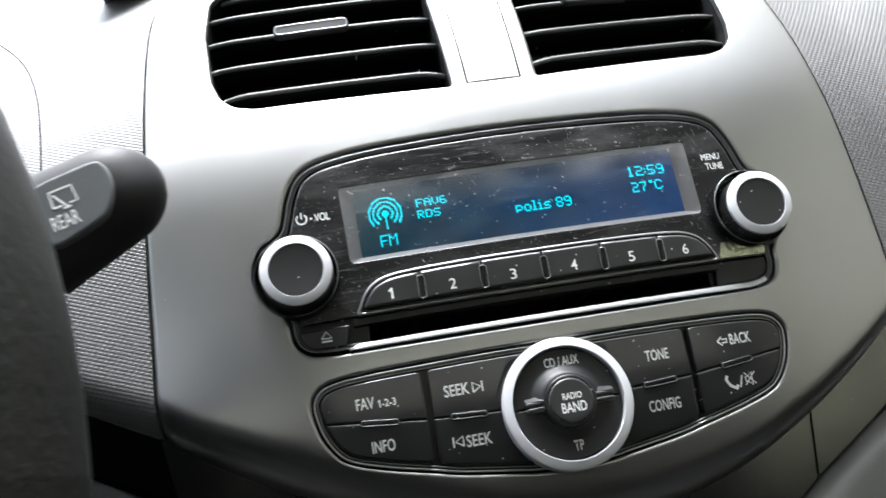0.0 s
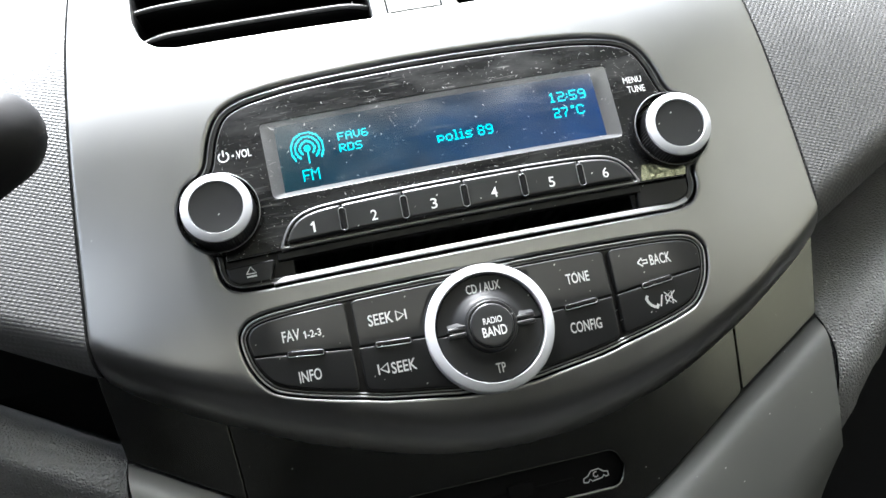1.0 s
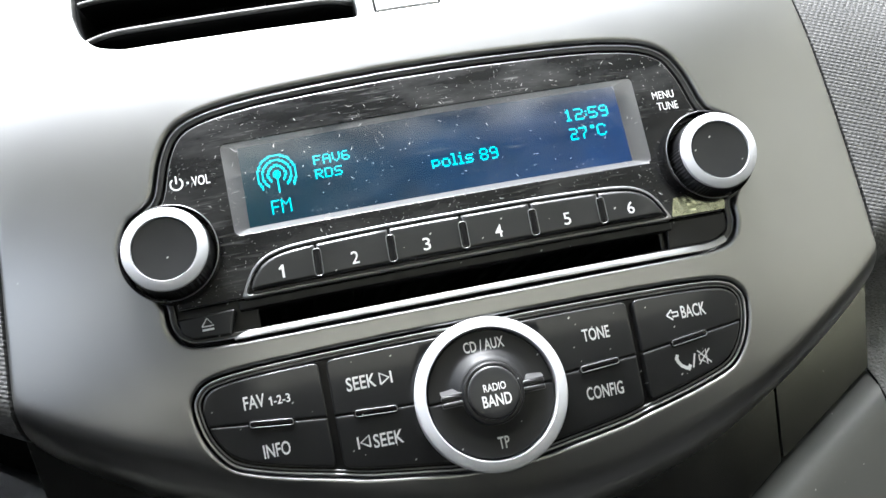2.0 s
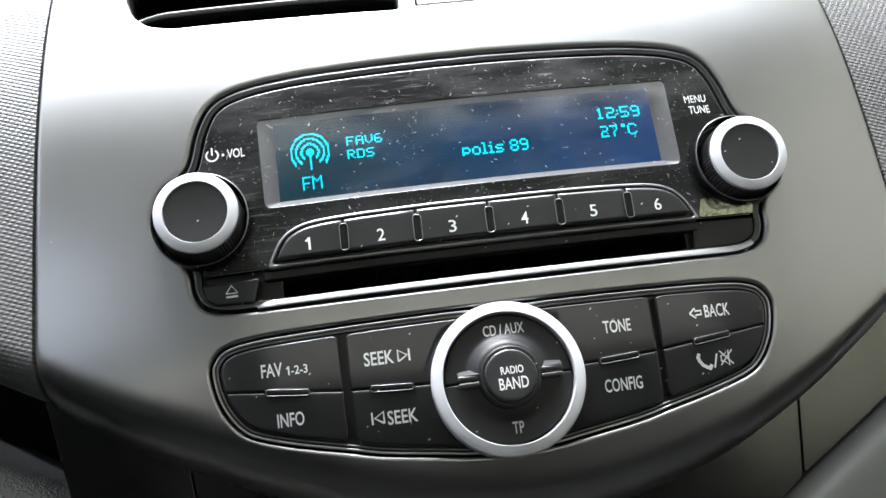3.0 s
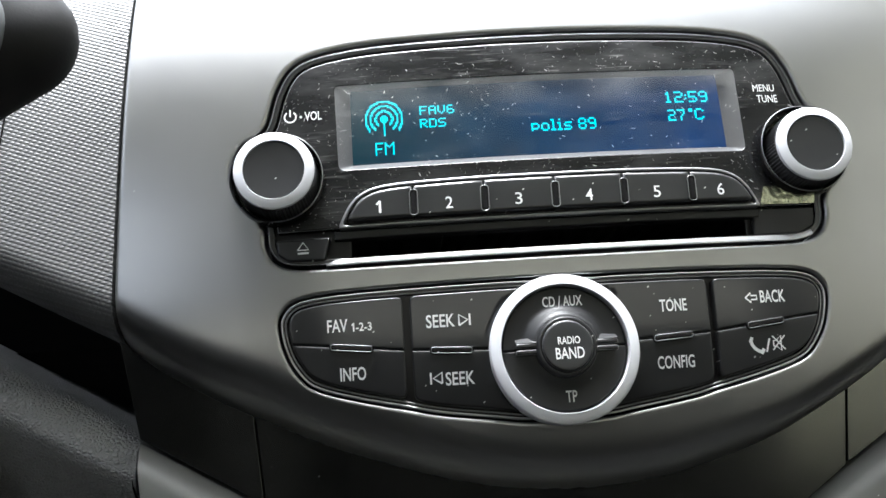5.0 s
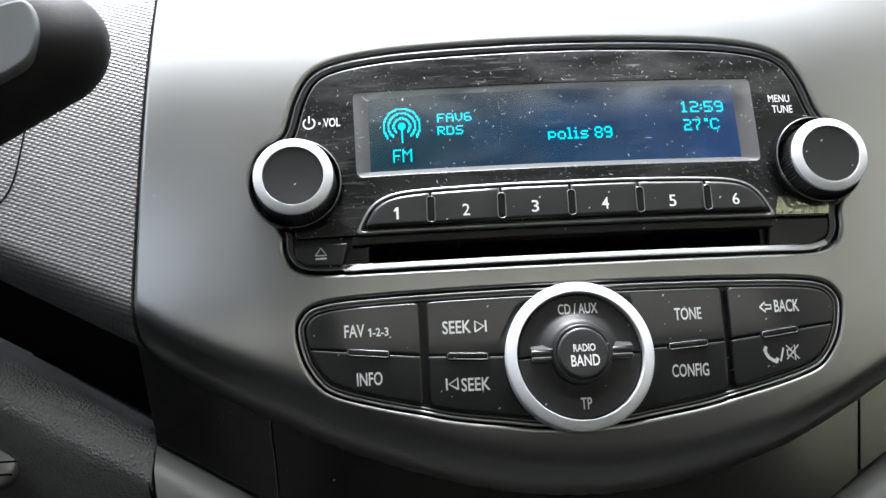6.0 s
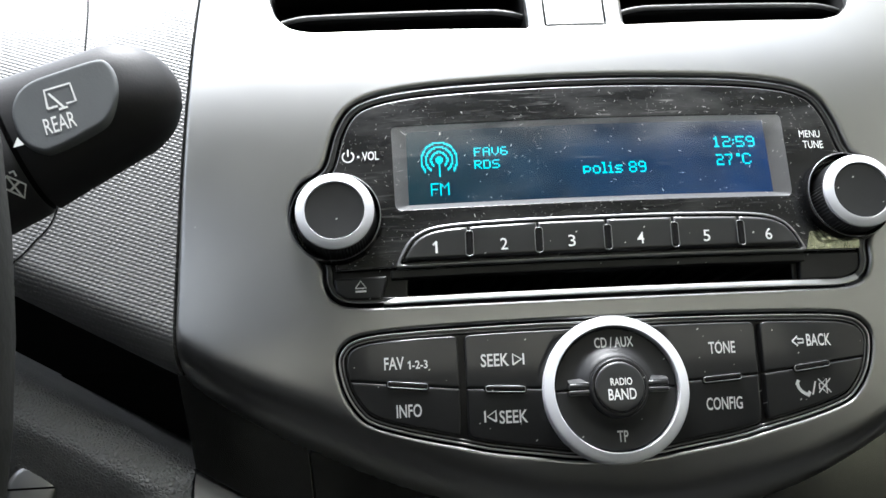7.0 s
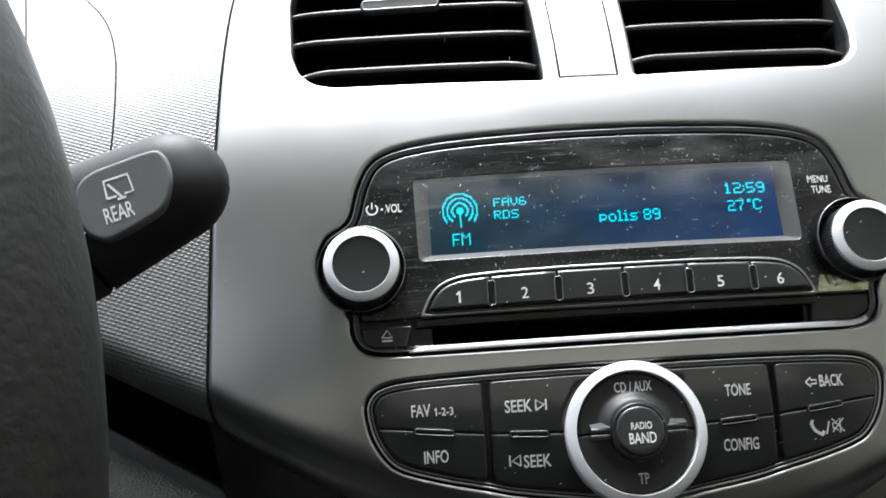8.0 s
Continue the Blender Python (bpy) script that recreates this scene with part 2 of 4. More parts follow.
WHEEL = surface("grained_wheel_cover", (0.012, 0.0125, 0.011), 0.6, 0.0, 520, 0.5, 0.0003, 0.12, 40, spec=0.18)
LOWER = surface("graphite_satin_plastic", (0.170, 0.172, 0.157), 0.21, 0.98, 2600, 0.0, 0.00002, 0.06, 22, 0.03)
FRAME = surface("graphite_frame_plastic", (0.14, 0.142, 0.132), 0.52, 0.35, 2600, 0.15, 0.00007, 0.06, 22, 0.1, spec=0.4)
STALK = surface("stalk_plastic", (0.020, 0.020, 0.021), 0.55, 0.0, 1900, 0.3, 0.0001, 0.12, 60, spec=0.15)
PAD = surface("stalk_face_plastic", (0.11, 0.117, 0.122), 0.65, 0.0, 1900, 0.25, 0.0001, 0.08, 60, spec=0.2)
FOIL = surface("crumpled_foil", (0.40, 0.41, 0.29), 0.2, 0.85, 150, 0.8, 0.0016, 0.35, 90)
LINING = surface("roof_cloth", (0.30, 0.30, 0.29), 0.9, 0.0, 900, 0.4, 0.0005)
# cabin walls near-black: the shade of the lower cabin put into the colour
CABIN_SHADE = surface("cabin_shade_black", (0.008, 0.008, 0.0078), 0.8, 0.0, 900, 0.3, 0.0003, spec=0.1)
# floor near-black: footwell shade put into the colour to keep reflections dark
SHADE_FLOOR = surface("floor_shade_black", (0.010, 0.010, 0.010), 0.95, 0.0, 900, 0.3, 0.0003, spec=0.0)
FOLIAGE = surface("hedge_leaves", (0.185, 0.178, 0.148), 0.8, 0.0, 6, 0.8, 0.2, 0.5, 0.9)
GROUND = surface("outdoor_ground", (0.30, 0.31, 0.23), 0.95, 0.0, 40, 0.5, 0.01, 0.3, 0.6)

# ---- building helpers ----
MM = 0.001


def part(name, data, material, parent, label="", smooth=35):
    """One mesh object from (verts, faces) in panel axes, in metres, under its parent."""
    me = bpy.data.meshes.new(name)
    me.from_pydata([tuple(v) for v in data[0]], [], [tuple(f) for f in data[1]])
    me.update()
    me.polygons.foreach_set("use_smooth", [True] * len(me.polygons))
    if smooth < 180:
        me.set_sharp_from_angle(angle=radians(smooth))
    me.materials.append(material)
    ob = new(name, me)
    if parent:
        ob.parent = parent
    if label:
        tagged(ob, label)
    return ob


def thing(name, label, category, at=(0, 0, 0), group="", kind="", m=None):
    """An Empty at a place of the panel's axes; its parts are built relative to it."""
    ob = new(name)
    ob.empty_display_size = 0.02
    ob.matrix_world = (T if m is None else m) @ Matrix.Translation(at)
    return tagged(ob, label, category, group, kind)


def joined(*pieces):
    verts, faces = [], []
    for v, f in pieces:
        n = len(verts)
        verts += list(v)
        faces += [tuple(i + n for i in q) for q in f]
    return verts, faces


def moved(data, x=0, y=0, z=0):
    return [(v[0] + x, v[1] + y, v[2] + z) for v in data[0]], data[1]


def surf(x, z):
    """Depth of the gently bulged panel face."""
    return 0.55 * x * x + 0.6 * (z - 0.05) ** 2 + 2.2 * max(0.0, z - 0.085) ** 2 + 1.6 * max(0.0, 0.025 - z) ** 2


def area2(loop):
    x, z = loop[:, 0], loop[:, 1]
    return float(np.sum(x * np.roll(z, -1) - np.roll(x, -1) * z))


def ccw(loop):
    loop = np.asarray(loop, float)
    return loop if area2(loop) > 0 else loop[::-1].copy()


def spline(pts, steps=6, closed=True):
    p = np.asarray(pts, float)
    n = len(p)
    out = []
    for i in range(n if closed else n - 1):
        if closed:
            a, b, c, d = p[i - 1], p[i], p[(i + 1) % n], p[(i + 2) % n]
        else:
            a, b, c, d = p[max(i - 1, 0)], p[i], p[i + 1], p[min(i + 2, n - 1)]
        for k in range(steps):
            t = k / steps
            out.append(0.5 * (2 * b + (c - a) * t + (2 * a - 5 * b + 4 * c - d) * t * t + (3 * b - a - 3 * c + d) * t ** 3))
    if not closed:
        out.append(p[-1])
    return np.array(out)


def mirrored(half):
    """A closed loop from the right half, given from the top middle round to the bottom middle."""
    half = [tuple(p) for p in half]
    return half + [(-x, z) for x, z in reversed(half) if abs(x) > 1e-9]


def rounded(pts, radius, seg=5):
    """A polygon with rounded corners; radius is one number or one for each corner."""
    p = np.asarray(pts, float)
    n = len(p)
    radii = [radius] * n if isinstance(radius, (int, float)) else radius
    out = []
    for i in range(n):
        a, b, c = p[i - 1], p[i], p[(i + 1) % n]
        u, v = a - b, c - b
        lu, lv = np.linalg.norm(u), np.linalg.norm(v)
        u, v = u / lu, v / lv
        half = math.acos(max(-1, min(1, float(u @ v)))) / 2
        if half > 1.5 or radii[i] <= 0:
            out.append(b)
            continue
        cut = min(radii[i] / math.tan(half), lu * 0.48, lv * 0.48)
        s, e = b + u * cut, b + v * cut
        for k in range(seg + 1):
            t = k / seg
            out.append((1 - t) ** 2 * s + 2 * t * (1 - t) * b + t * t * e)
    return np.array(out)


def clipped(loop, point, normal):
    """The part of a loop on the side of a line that the normal points to."""
    out = []
    n = len(loop)
    d = [(p[0] - point[0]) * normal[0] + (p[1] - point[1]) * normal[1] for p in loop]
    for i in range(n):
        a, b, da, db = loop[i], loop[(i + 1) % n], d[i], d[(i + 1) % n]
        if da >= 0:
            out.append(np.asarray(a))
        if da * db < 0:
            out.append(np.asarray(a) + (np.asarray(b) - np.asarray(a)) * da / (da - db))
    return np.array(out)


def thinned(loop, gap):
    keep = [loop[0]]
    for p in loop[1:]:
        if np.linalg.norm(p - keep[-1]) > gap:
            keep.append(p)
    if len(keep) > 3 and np.linalg.norm(keep[-1] - keep[0]) < gap:
        keep.pop()
    return np.array(keep)


def normals2(loop):
    """Inward normals of a counter-clockwise loop."""
    d1 = loop - np.roll(loop, 1, 0)
    d2 = np.roll(loop, -1, 0) - loop
    d1 /= np.maximum(np.linalg.norm(d1, axis=1, keepdims=True), 1e-12)
    d2 /= np.maximum(np.linalg.norm(d2, axis=1, keepdims=True), 1e-12)
    t = d1 + d2
    ln = np.maximum(np.linalg.norm(t, axis=1, keepdims=True), 0.5)
    t = t / ln * (2 / np.maximum(ln, 1.0))
    return np.stack([-t[:, 1], t[:, 0]], 1)


def inset(loop, d):
    loop = ccw(loop)
    return loop + normals2(loop) * np.asarray(d, float).reshape(-1, 1)


def inside(loop, pts):
    x, z = pts[:, 0:1], pts[:, 1:2]
    ax, az = loop[:, 0][None], loop[:, 1][None]
    bx, bz = np.roll(loop[:, 0], -1)[None], np.roll(loop[:, 1], -1)[None]
    cross = (az > z) != (bz > z)
    with np.errstate(divide="ignore", invalid="ignore"):
        xi = ax + (z - az) / (bz - az) * (bx - ax)
    return (np.sum(cross & (x < xi), 1) % 2).astype(bool)


def fill(loops, grid):
    """Triangles between an outer loop and its holes, with even points inside if grid is given."""
    pts = [tuple(p) for lp in loops for p in lp]
    edges, n = [], 0
    for lp in loops:
        edges += [(n + i, n + (i + 1) % len(lp)) for i in range(len(lp))]
        n += len(lp)
    if grid:
        lo, hi = loops[0].min(0), loops[0].max(0)
        gx, gz = np.meshgrid(np.arange(lo[0] + grid / 2, hi[0], grid), np.arange(lo[1] + grid / 2, hi[1], grid))
        gx = gx + (np.arange(gx.shape[0]) % 2)[:, None] * grid / 2
        g = np.stack([gx.ravel(), gz.ravel()], 1)
        ok = inside(loops[0], g)
        for lp in loops[1:]:
            ok &= ~inside(lp, g)
        rim = np.array(pts)
        g = g[ok]
        far = np.array([np.min(np.sum((rim - q) ** 2, 1)) > (0.55 * grid) ** 2 for q in g]) if len(g) else np.zeros(0, bool)
        pts += [tuple(q) for q in g[far]]
    v, _, f, *_ = delaunay_2d_cdt([Vector(p) for p in pts], edges, [], 0, 1e-9)
    v = np.array([tuple(p) for p in v])
    f = [tuple(q) for q in f]
    mid = np.array([v[list(q)].mean(0) for q in f])
    ok = inside(loops[0], mid)
    for lp in loops[1:]:
        ok &= ~inside(lp, mid)
    for k, q in enumerate(f):
        a, b, c = v[q[0]], v[q[1]], v[q[2]]
        longest = max(np.sum((a - b) ** 2), np.sum((b - c) ** 2), np.sum((c - a) ** 2))
        if abs((b[0] - a[0]) * (c[1] - a[1]) - (b[1] - a[1]) * (c[0] - a[0])) < 0.006 * longest:
            ok[k] = False
    return v, [q for q, k in zip(f, ok) if k]




def edged(radius, back):
    """An edge from the back to the front face: (way in from the outline, depth behind the face)."""
    turn = [(radius * (1 - math.cos(a)), radius * (1 - math.sin(a))) for a in (0, 0.4, 0.8, 1.2, math.pi / 2)]
    return [(0, back)] + turn + [(radius + min(0.0003, radius * 0.4), 0)]


def dense(loop, gap=0.0025):
    """The loop with its long straight runs divided."""
    out = []
    n = len(loop)
    for i in range(n):
        a, b = loop[i], loop[(i + 1) % n]
        k = max(1, int(np.linalg.norm(b - a) / gap))
        out += [a + (b - a) * j / k for j in range(k)]
    return np.array(out)


def shell(outer, yf, lip, holes=(), hole_lips=(), grid=0.0):
    """A sheet that follows yf, with edges that turn back at its outline and at its holes."""
    verts, faces, last = [], [], []
    for k, loop in enumerate([outer, *holes]):
        loop = dense(ccw(loop))
        sign = 1 if k == 0 else -1
        rows = lip if k == 0 else hole_lips[k - 1]
        before = None
        nrm = normals2(loop)
        for off, back in rows:
            ring = loop + nrm * (sign * off)
            n = len(verts)
            verts += [(p[0], yf(p[0], p[1]) + back, p[1]) for p in ring]
            if before is not None:
                m = len(loop)
                for i in range(m):
                    q = (before + i, before + (i + 1) % m, n + (i + 1) % m, n + i)
                    faces.append(q if k == 0 else q[::-1])
            before = n
        last.append(ring)
    v, f = fill(last, grid)
    n = len(verts)
    verts += [(p[0], yf(p[0], p[1]), p[1]) for p in v]
    faces += [tuple(n + i for i in q) for q in f]
    return welded(verts, faces)


def welded(verts, faces, eps=2e-6):
    seen, index, out = {}, [], []
    for v in verts:
        key = tuple(round(c / eps) for c in v)
        if key not in seen:
            seen[key] = len(out)
            out.append(v)
        index.append(seen[key])
    made = []
    for f in faces:
        q = []
        for i in f:
            if index[i] not in q:
                q.append(index[i])
        if len(q) > 2:
            made.append(tuple(q))
    return out, made


def lathe(profile, seg=64, ribs=0.0):
    """Turned about the y axis: profile of (radius, y); ribs: every second step is drawn in by this much where the radius is marked."""
    verts, faces = [], []
    for row in profile:
        r, y = row[0], row[1]
        cut = ribs if len(row) > 2 else 0.0
        for k in range(seg):
            a = 2 * math.pi * k / seg
            rr = r - (cut if k % 2 else 0.0)
            verts.append((rr * math.cos(a), y, rr * math.sin(a)))
    m = len(profile)
    for j in range(m - 1):
        for k in range(seg):
            faces.append((j * seg + k, j * seg + (k + 1) % seg, (j + 1) * seg + (k + 1) % seg, (j + 1) * seg + k))
    for j in (0, m - 1):
        if profile[j][0] < 0.0005:
            faces.append(tuple(range(j * seg, (j + 1) * seg)))
    return verts, faces


def loft(rows, closed=False):
    """A sheet through rows of points of equal length."""
    verts = [tuple(p) for r in rows for p in r]
    n = len(rows[0])
    faces = []
    for j in range(len(rows) - 1):
        for i in range(n if closed else n - 1):
            faces.append((j * n + i, j * n + (i + 1) % n, (j + 1) * n + (i + 1) % n, (j + 1) * n + i))
    return verts, faces


def tube(path, radius, seg=8, closed=False):
    """A round bar along points in space."""
    p = [Vector(q) for q in path]
    rows = []
    for i, q in enumerate(p):
        a = p[i - 1] if i or closed else q
        b = p[(i + 1) % len(p)] if i + 1 < len(p) or closed else q
        d = (b - a).normalized()
        u = d.cross(Vector((0, 1, 0)))
        u = u.normalized() if u.length > 1e-4 else Vector((1, 0, 0))
        w = d.cross(u)
        rows.append([q + radius * (u * math.cos(2 * math.pi * k / seg) + w * math.sin(2 * math.pi * k / seg)) for k in range(seg)])
    if closed:
        rows.append(rows[0])
    v, f = loft(rows, True)
    if not closed:
        f += [tuple(range(seg)), tuple(range(len(v) - seg, len(v)))]
    return v, f


def slab(loop, y0, y1):
    """A flat plate of a loop's outline between two depths."""
    loop = ccw(loop)
    n = len(loop)
    verts = [(x, y0, z) for x, z in loop] + [(x, y1, z) for x, z in loop]
    v, f = fill([loop], 0)
    faces = [(i, (i + 1) % n, n + (i + 1) % n, n + i) for i in range(n)]
    return welded(*joined((verts, faces), ([(x, y0, z) for x, z in v], f), ([(x, y1, z) for x, z in v], f)))


def box(x0, x1, y0, y1, z0, z1):
    v = [(x, y, z) for x in (x0, x1) for y in (y0, y1) for z in (z0, z1)]
    return v, [(0, 1, 3, 2), (4, 6, 7, 5), (0, 4, 5, 1), (2, 3, 7, 6), (0, 2, 6, 4), (1, 5, 7, 3)]


def letters(body, x, z, width, height, yf, thick=0.0):
    """The built-in font's letters, fitted into a box on the panel and laid on yf."""
    cu = bpy.data.curves.new("type", "FONT")
    cu.body, cu.offset, cu.resolution_u = body, thick, 3
    ob = new("type", cu)
    me = bpy.data.meshes.new_from_object(ob.evaluated_get(bpy.context.evaluated_depsgraph_get()))
    co = np.array([tuple(v.co)[:2] for v in me.vertices])
    lo, hi = co.min(0), co.max(0)
    q = (co - (lo + hi) / 2) / (hi - lo) * (width, height)
    faces = [tuple(p.vertices) for p in me.polygons]
    bpy.data.objects.remove(ob)
    bpy.data.meshes.remove(me)
    return [(x + a, yf(x + a, z + b) - 0.00012, z + b) for a, b in q], faces


def strokes(lines, width, yf):
    """Flat drawn lines on yf; each line is a list of points."""
    pieces = []
    for pts in lines:
        p = np.asarray(pts, float)
        d = np.gradient(p, axis=0)
        d /= np.linalg.norm(d, axis=1, keepdims=True)
        nrm = np.stack([-d[:, 1], d[:, 0]], 1) * width / 2
        rows = [[(a, yf(a, b) - 0.00012, b) for a, b in p + s * nrm] for s in (-1, 1)]
        pieces.append(loft(rows))
    return joined(*pieces)


def arc(cx, cz, r, a0, a1, n=24):
    return [(cx + r * math.cos(radians(a0 + (a1 - a0) * i / n)), cz + r * math.sin(radians(a0 + (a1 - a0) * i / n))) for i in range(n + 1)]

# ---- centre fascia ----
def mm(pts):
    return np.asarray(pts, float) * MM


FASCIA = spline(mm(mirrored([(0, 224), (50, 224), (95, 223), (114, 219), (124, 209), (128.6, 195), (130.2, 178), (131, 148), (131.7, 110), (132.9, 72),
                             (133.6, 45), (134.1, 26), (134.4, 17), (134.5, 13.6), (133.4, 11.2), (130.2, 8.2), (124, 3.2), (111.8, -5.2), (94.5, -16), (68, -29.3), (41, -38.4), (20, -42.8), (0, -44.2)])), 5)
RADIO = spline(mm(mirrored([(0, 103.6), (12, 103.6), (38, 103), (56.5, 102), (71, 99.6), (79, 95.2), (83.6, 87), (86.6, 76.6), (89.8, 73.2), (95, 69.6),
                            (97.8, 62.6), (97.3, 55.6), (94.2, 50.2), (89.6, 46.2), (87.7, 42.0), (87.3, 36.4), (84.3, 31.4), (77.5, 29.1), (60, 28.7), (20, 28.5), (0, 28.5)])), 4)
KEY_HOLE = spline(mm(mirrored([(0, 21.8), (18, 21.9), (43, 21.7), (68, 21.1), (78.6, 19.6), (83, 16.2), (84.2, 11.6), (82.4, 3.2), (78.2, -3.8), (73, -7.6),
                           (61.5, -11.2), (47, -14.6), (37.5, -16.8), (20.6, -19.3), (12.5, -20.4), (0, -20.9)])), 5)


def vent_hole(side):
    """The outline of one air vent's opening."""
    w = 1.0 if side > 0 else 0.0
    p = [(side * (16.0 + 1.2 * w), 124.2 + 0.5 * w), (side * 90.0, 127.4), (side * 97.8, 129.8), (side * 102.6, 135.0), (side * 105.2, 143.5), (side * (106.8 + 2.0 * w), 172), (side * 105, 196), (side * 98, 208),
         (side * (15.5 + 6 * w), 208)]
    return rounded(mm(p), mm([0.8, 14, 10, 10, 16, 30, 12, 9, 3]), 5)


VENTS = {s: thinned(ccw(vent_hole(s)), 0.0008) for s in (-1, 1)}
TILE = rounded(mm([(-10.4, 124.2), (10.9, 124.2), (15.2, 208), (-8.6, 208)]), 0.0006, 2)

low_edge = ccw(FASCIA)
low_edge = low_edge[(low_edge[:, 1] < 0.0180)]
low_edge = low_edge[np.argsort(low_edge[:, 0])]


def fascia_y(x, z):
    """The panel face, rolling under along its lower edge."""
    s = max(0.0, z - float(np.interp(x, low_edge[:, 0], low_edge[:, 1])))
    r = 0.0190 - 0.0075 * min(1.0, max(0.0, (x + 0.03) / 0.10)) + 0.0030 * min(1.0, max(0.0, (-0.03 - x) / 0.03)) - 0.0070 * min(1.0, max(0.0, (-0.09 - x) / 0.04))
    if s >= r:
        return surf(x, z)
    return surf(x, z) + 1.5 * r * (1 - math.sqrt(max(0.0, 1 - ((r - s) / r) ** 2)))


fascia = thing("centre_fascia", "satin grey painted plastic centre fascia, dusty, bulging between the dash halves", "dashboard panel")
LIP = [(0, 0.045), (0, 0.022), (0, 0.008), (0, 0.0022), (0.00015, 0.0011), (0.0004, 0.0005), (0.0008, 0.00015), (0.0014, 0), (0.0022, 0)]
part("fascia_shell", shell(FASCIA, fascia_y, LIP, [RADIO, KEY_HOLE, VENTS[-1], VENTS[1], TILE],
                           [edged(0.0014, 0.013), edged(0.0010, 0.012), edged(0.0018, 0.004), edged(0.0018, 0.004), edged(0.0005, 0.008)], 0.0026), SILVER, fascia, smooth=60)
part("trim_tile", shell(inset(TILE, 0.00055), lambda x, z: surf(x, z) + 0.0002, edged(0.0005, 0.007), grid=0.006), SILVER, fascia, "smooth satin silver tile between the air vents")

def edge_line(loop, yf, radius, lift=0.0):
    """A thin rounded bead that follows an outline on yf, added as the edge's highlight."""
    return tube([(x, yf(x, z) - lift, z) for x, z in dense(ccw(loop), 0.002)], radius, 8, True)


# ---- air vents ----
def air_vent(side):
    label = "black air vent with thin horizontal slats and a slider tab"
    vent = thing("air_vent", label, "air vent", group="air vents of the centre fascia")
    hole = inset(VENTS[side], -0.0004)
    rim = [(x, surf(x, z) + 0.0022, z) for x, z in hole]
    back = [(x, 0.076, z) for x, z in inset(hole, 0.001)]
    v, f = loft([rim, back], True)
    flat, tri = fill([inset(hole, 0.001)], 0.0)
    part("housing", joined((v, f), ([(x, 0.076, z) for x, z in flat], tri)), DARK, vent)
    levels = (137.0, 152.8, 169.6, 187.0, 202.0)
    for k, lv in enumerate(levels):
        z = lv * MM
        xs = []
        for i in range(len(hole)):
            a, b = hole[i], hole[(i + 1) % len(hole)]
            if (a[1] - z) * (b[1] - z) <= 0 and a[1] != b[1]:
                xs.append(a[0] + (z - a[1]) / (b[1] - a[1]) * (b[0] - a[0]))
        x0, x1 = min(xs) + 0.0004, max(xs) - 0.0004
        rows = []
        n = 24
        for i in range(n + 1):
            x = x0 + (x1 - x0) * i / n
            end = min(1.0, (min(x - x0, x1 - x)) / 0.012)
            dip = -0.0016 * (1 - end) ** 2 if k == 0 else 0.0
            dip += 0.032 * (abs(x) - 0.06)
            y = surf(x, z + dip) + 0.0065 + 0.0015 * (1 - end) ** 2
            h = 0.00100
            rows.append([(x, y + 0.024, z + 0.004 + dip), (x, y + 0.004, z + h + dip), (x, y + 0.0011, z + h + dip), (x, y + 0.0003, z + h * 0.6 + dip), (x, y, z + dip),
                         (x, y + 0.0003, z - h * 0.6 + dip), (x, y + 0.0011, z - h + dip), (x, y + 0.004, z - h + dip), (x, y + 0.024, z + 0.0025 + dip)])
        data = loft(rows, True)
        data = (data[0], data[1] + [tuple(range(9)), tuple(range(len(data[0]) - 9, len(data[0])))])
        slat = part("slat", data, SLAT_SHADE, vent)
        part("slat_edge", tube([(r[4][0], r[4][1] + 0.0003, r[4][2]) for r in rows], 0.00092, 10), SLAT_LIT, slat, "front edge in a paler grey, as its highlight", 180)
        if k == 2:
            c, w = (-64.4, 15.4) if side < 0 else (56.5, 14.5)
            tab = rounded(mm([(c - w, lv - 2.4), (c + w, lv - 2.8), (c + w, lv + 2.8), (c - w, lv + 3.2)]), 0.0030, 7)
            part("slider_tab", shell(tab, lambda x, zz: surf(x, z) + 0.0028 + 0.1 * (zz - z), edged(0.0010, 0.0035), grid=0.0), TAB, slat, "grey ribbed slider tab")
            part("tab_highlight", edge_line(inset(tab, 0.0008), lambda x, zz: surf(x, z) + 0.0029 + 0.1 * (zz - z), 0.0003), EDGING, slat, "bead added as the tab's edge highlight", 180)
    for i in range(5):
        lo, hi = hole[:, 0].min(), hole[:, 0].max()
        x = lo + (hi - lo) * (i + 1) / 6
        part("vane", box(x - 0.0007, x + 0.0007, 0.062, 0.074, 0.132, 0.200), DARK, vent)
    return vent


for side in (-1, 1):
    air_vent(side)

# ---- radio ----
radio = thing("car_radio", "black car radio with blue display and two knobs, dusty and scratched", "car radio")


def face_y(x, z):
    return surf(x, z) + 0.0004


def over(dy):
    return lambda x, z: face_y(x, z) + dy


BODY = inset(RADIO, 0.0011)
FACE_LOOP = thinned(ccw(np.array([p for p in inset(RADIO, 0.0042) if p[1] > 0.0400])), 0.0006)
LCD_OUT = dense(rounded(mm([(-64.2, 59.3), (64.6, 59.3), (64.9, 87.8), (-64.6, 87.8)]), mm([2.4, 2.4, 1.6, 1.6]), 5))
ARCH = [(63.2, 45.4), (61.4, 48.2), (58.2, 51.0), (52.5, 53.0), (41.5, 53.8), (20, 54.2), (0, 54.2)]
ARCH = ccw(np.array([(0.0662, 0.0402)] + list(spline(mm([(x + 0.5, z) for x, z in ARCH + [(-x, z) for x, z in reversed(ARCH[:-1])]]), 4, False)) + [(-0.0652, 0.0402)]))


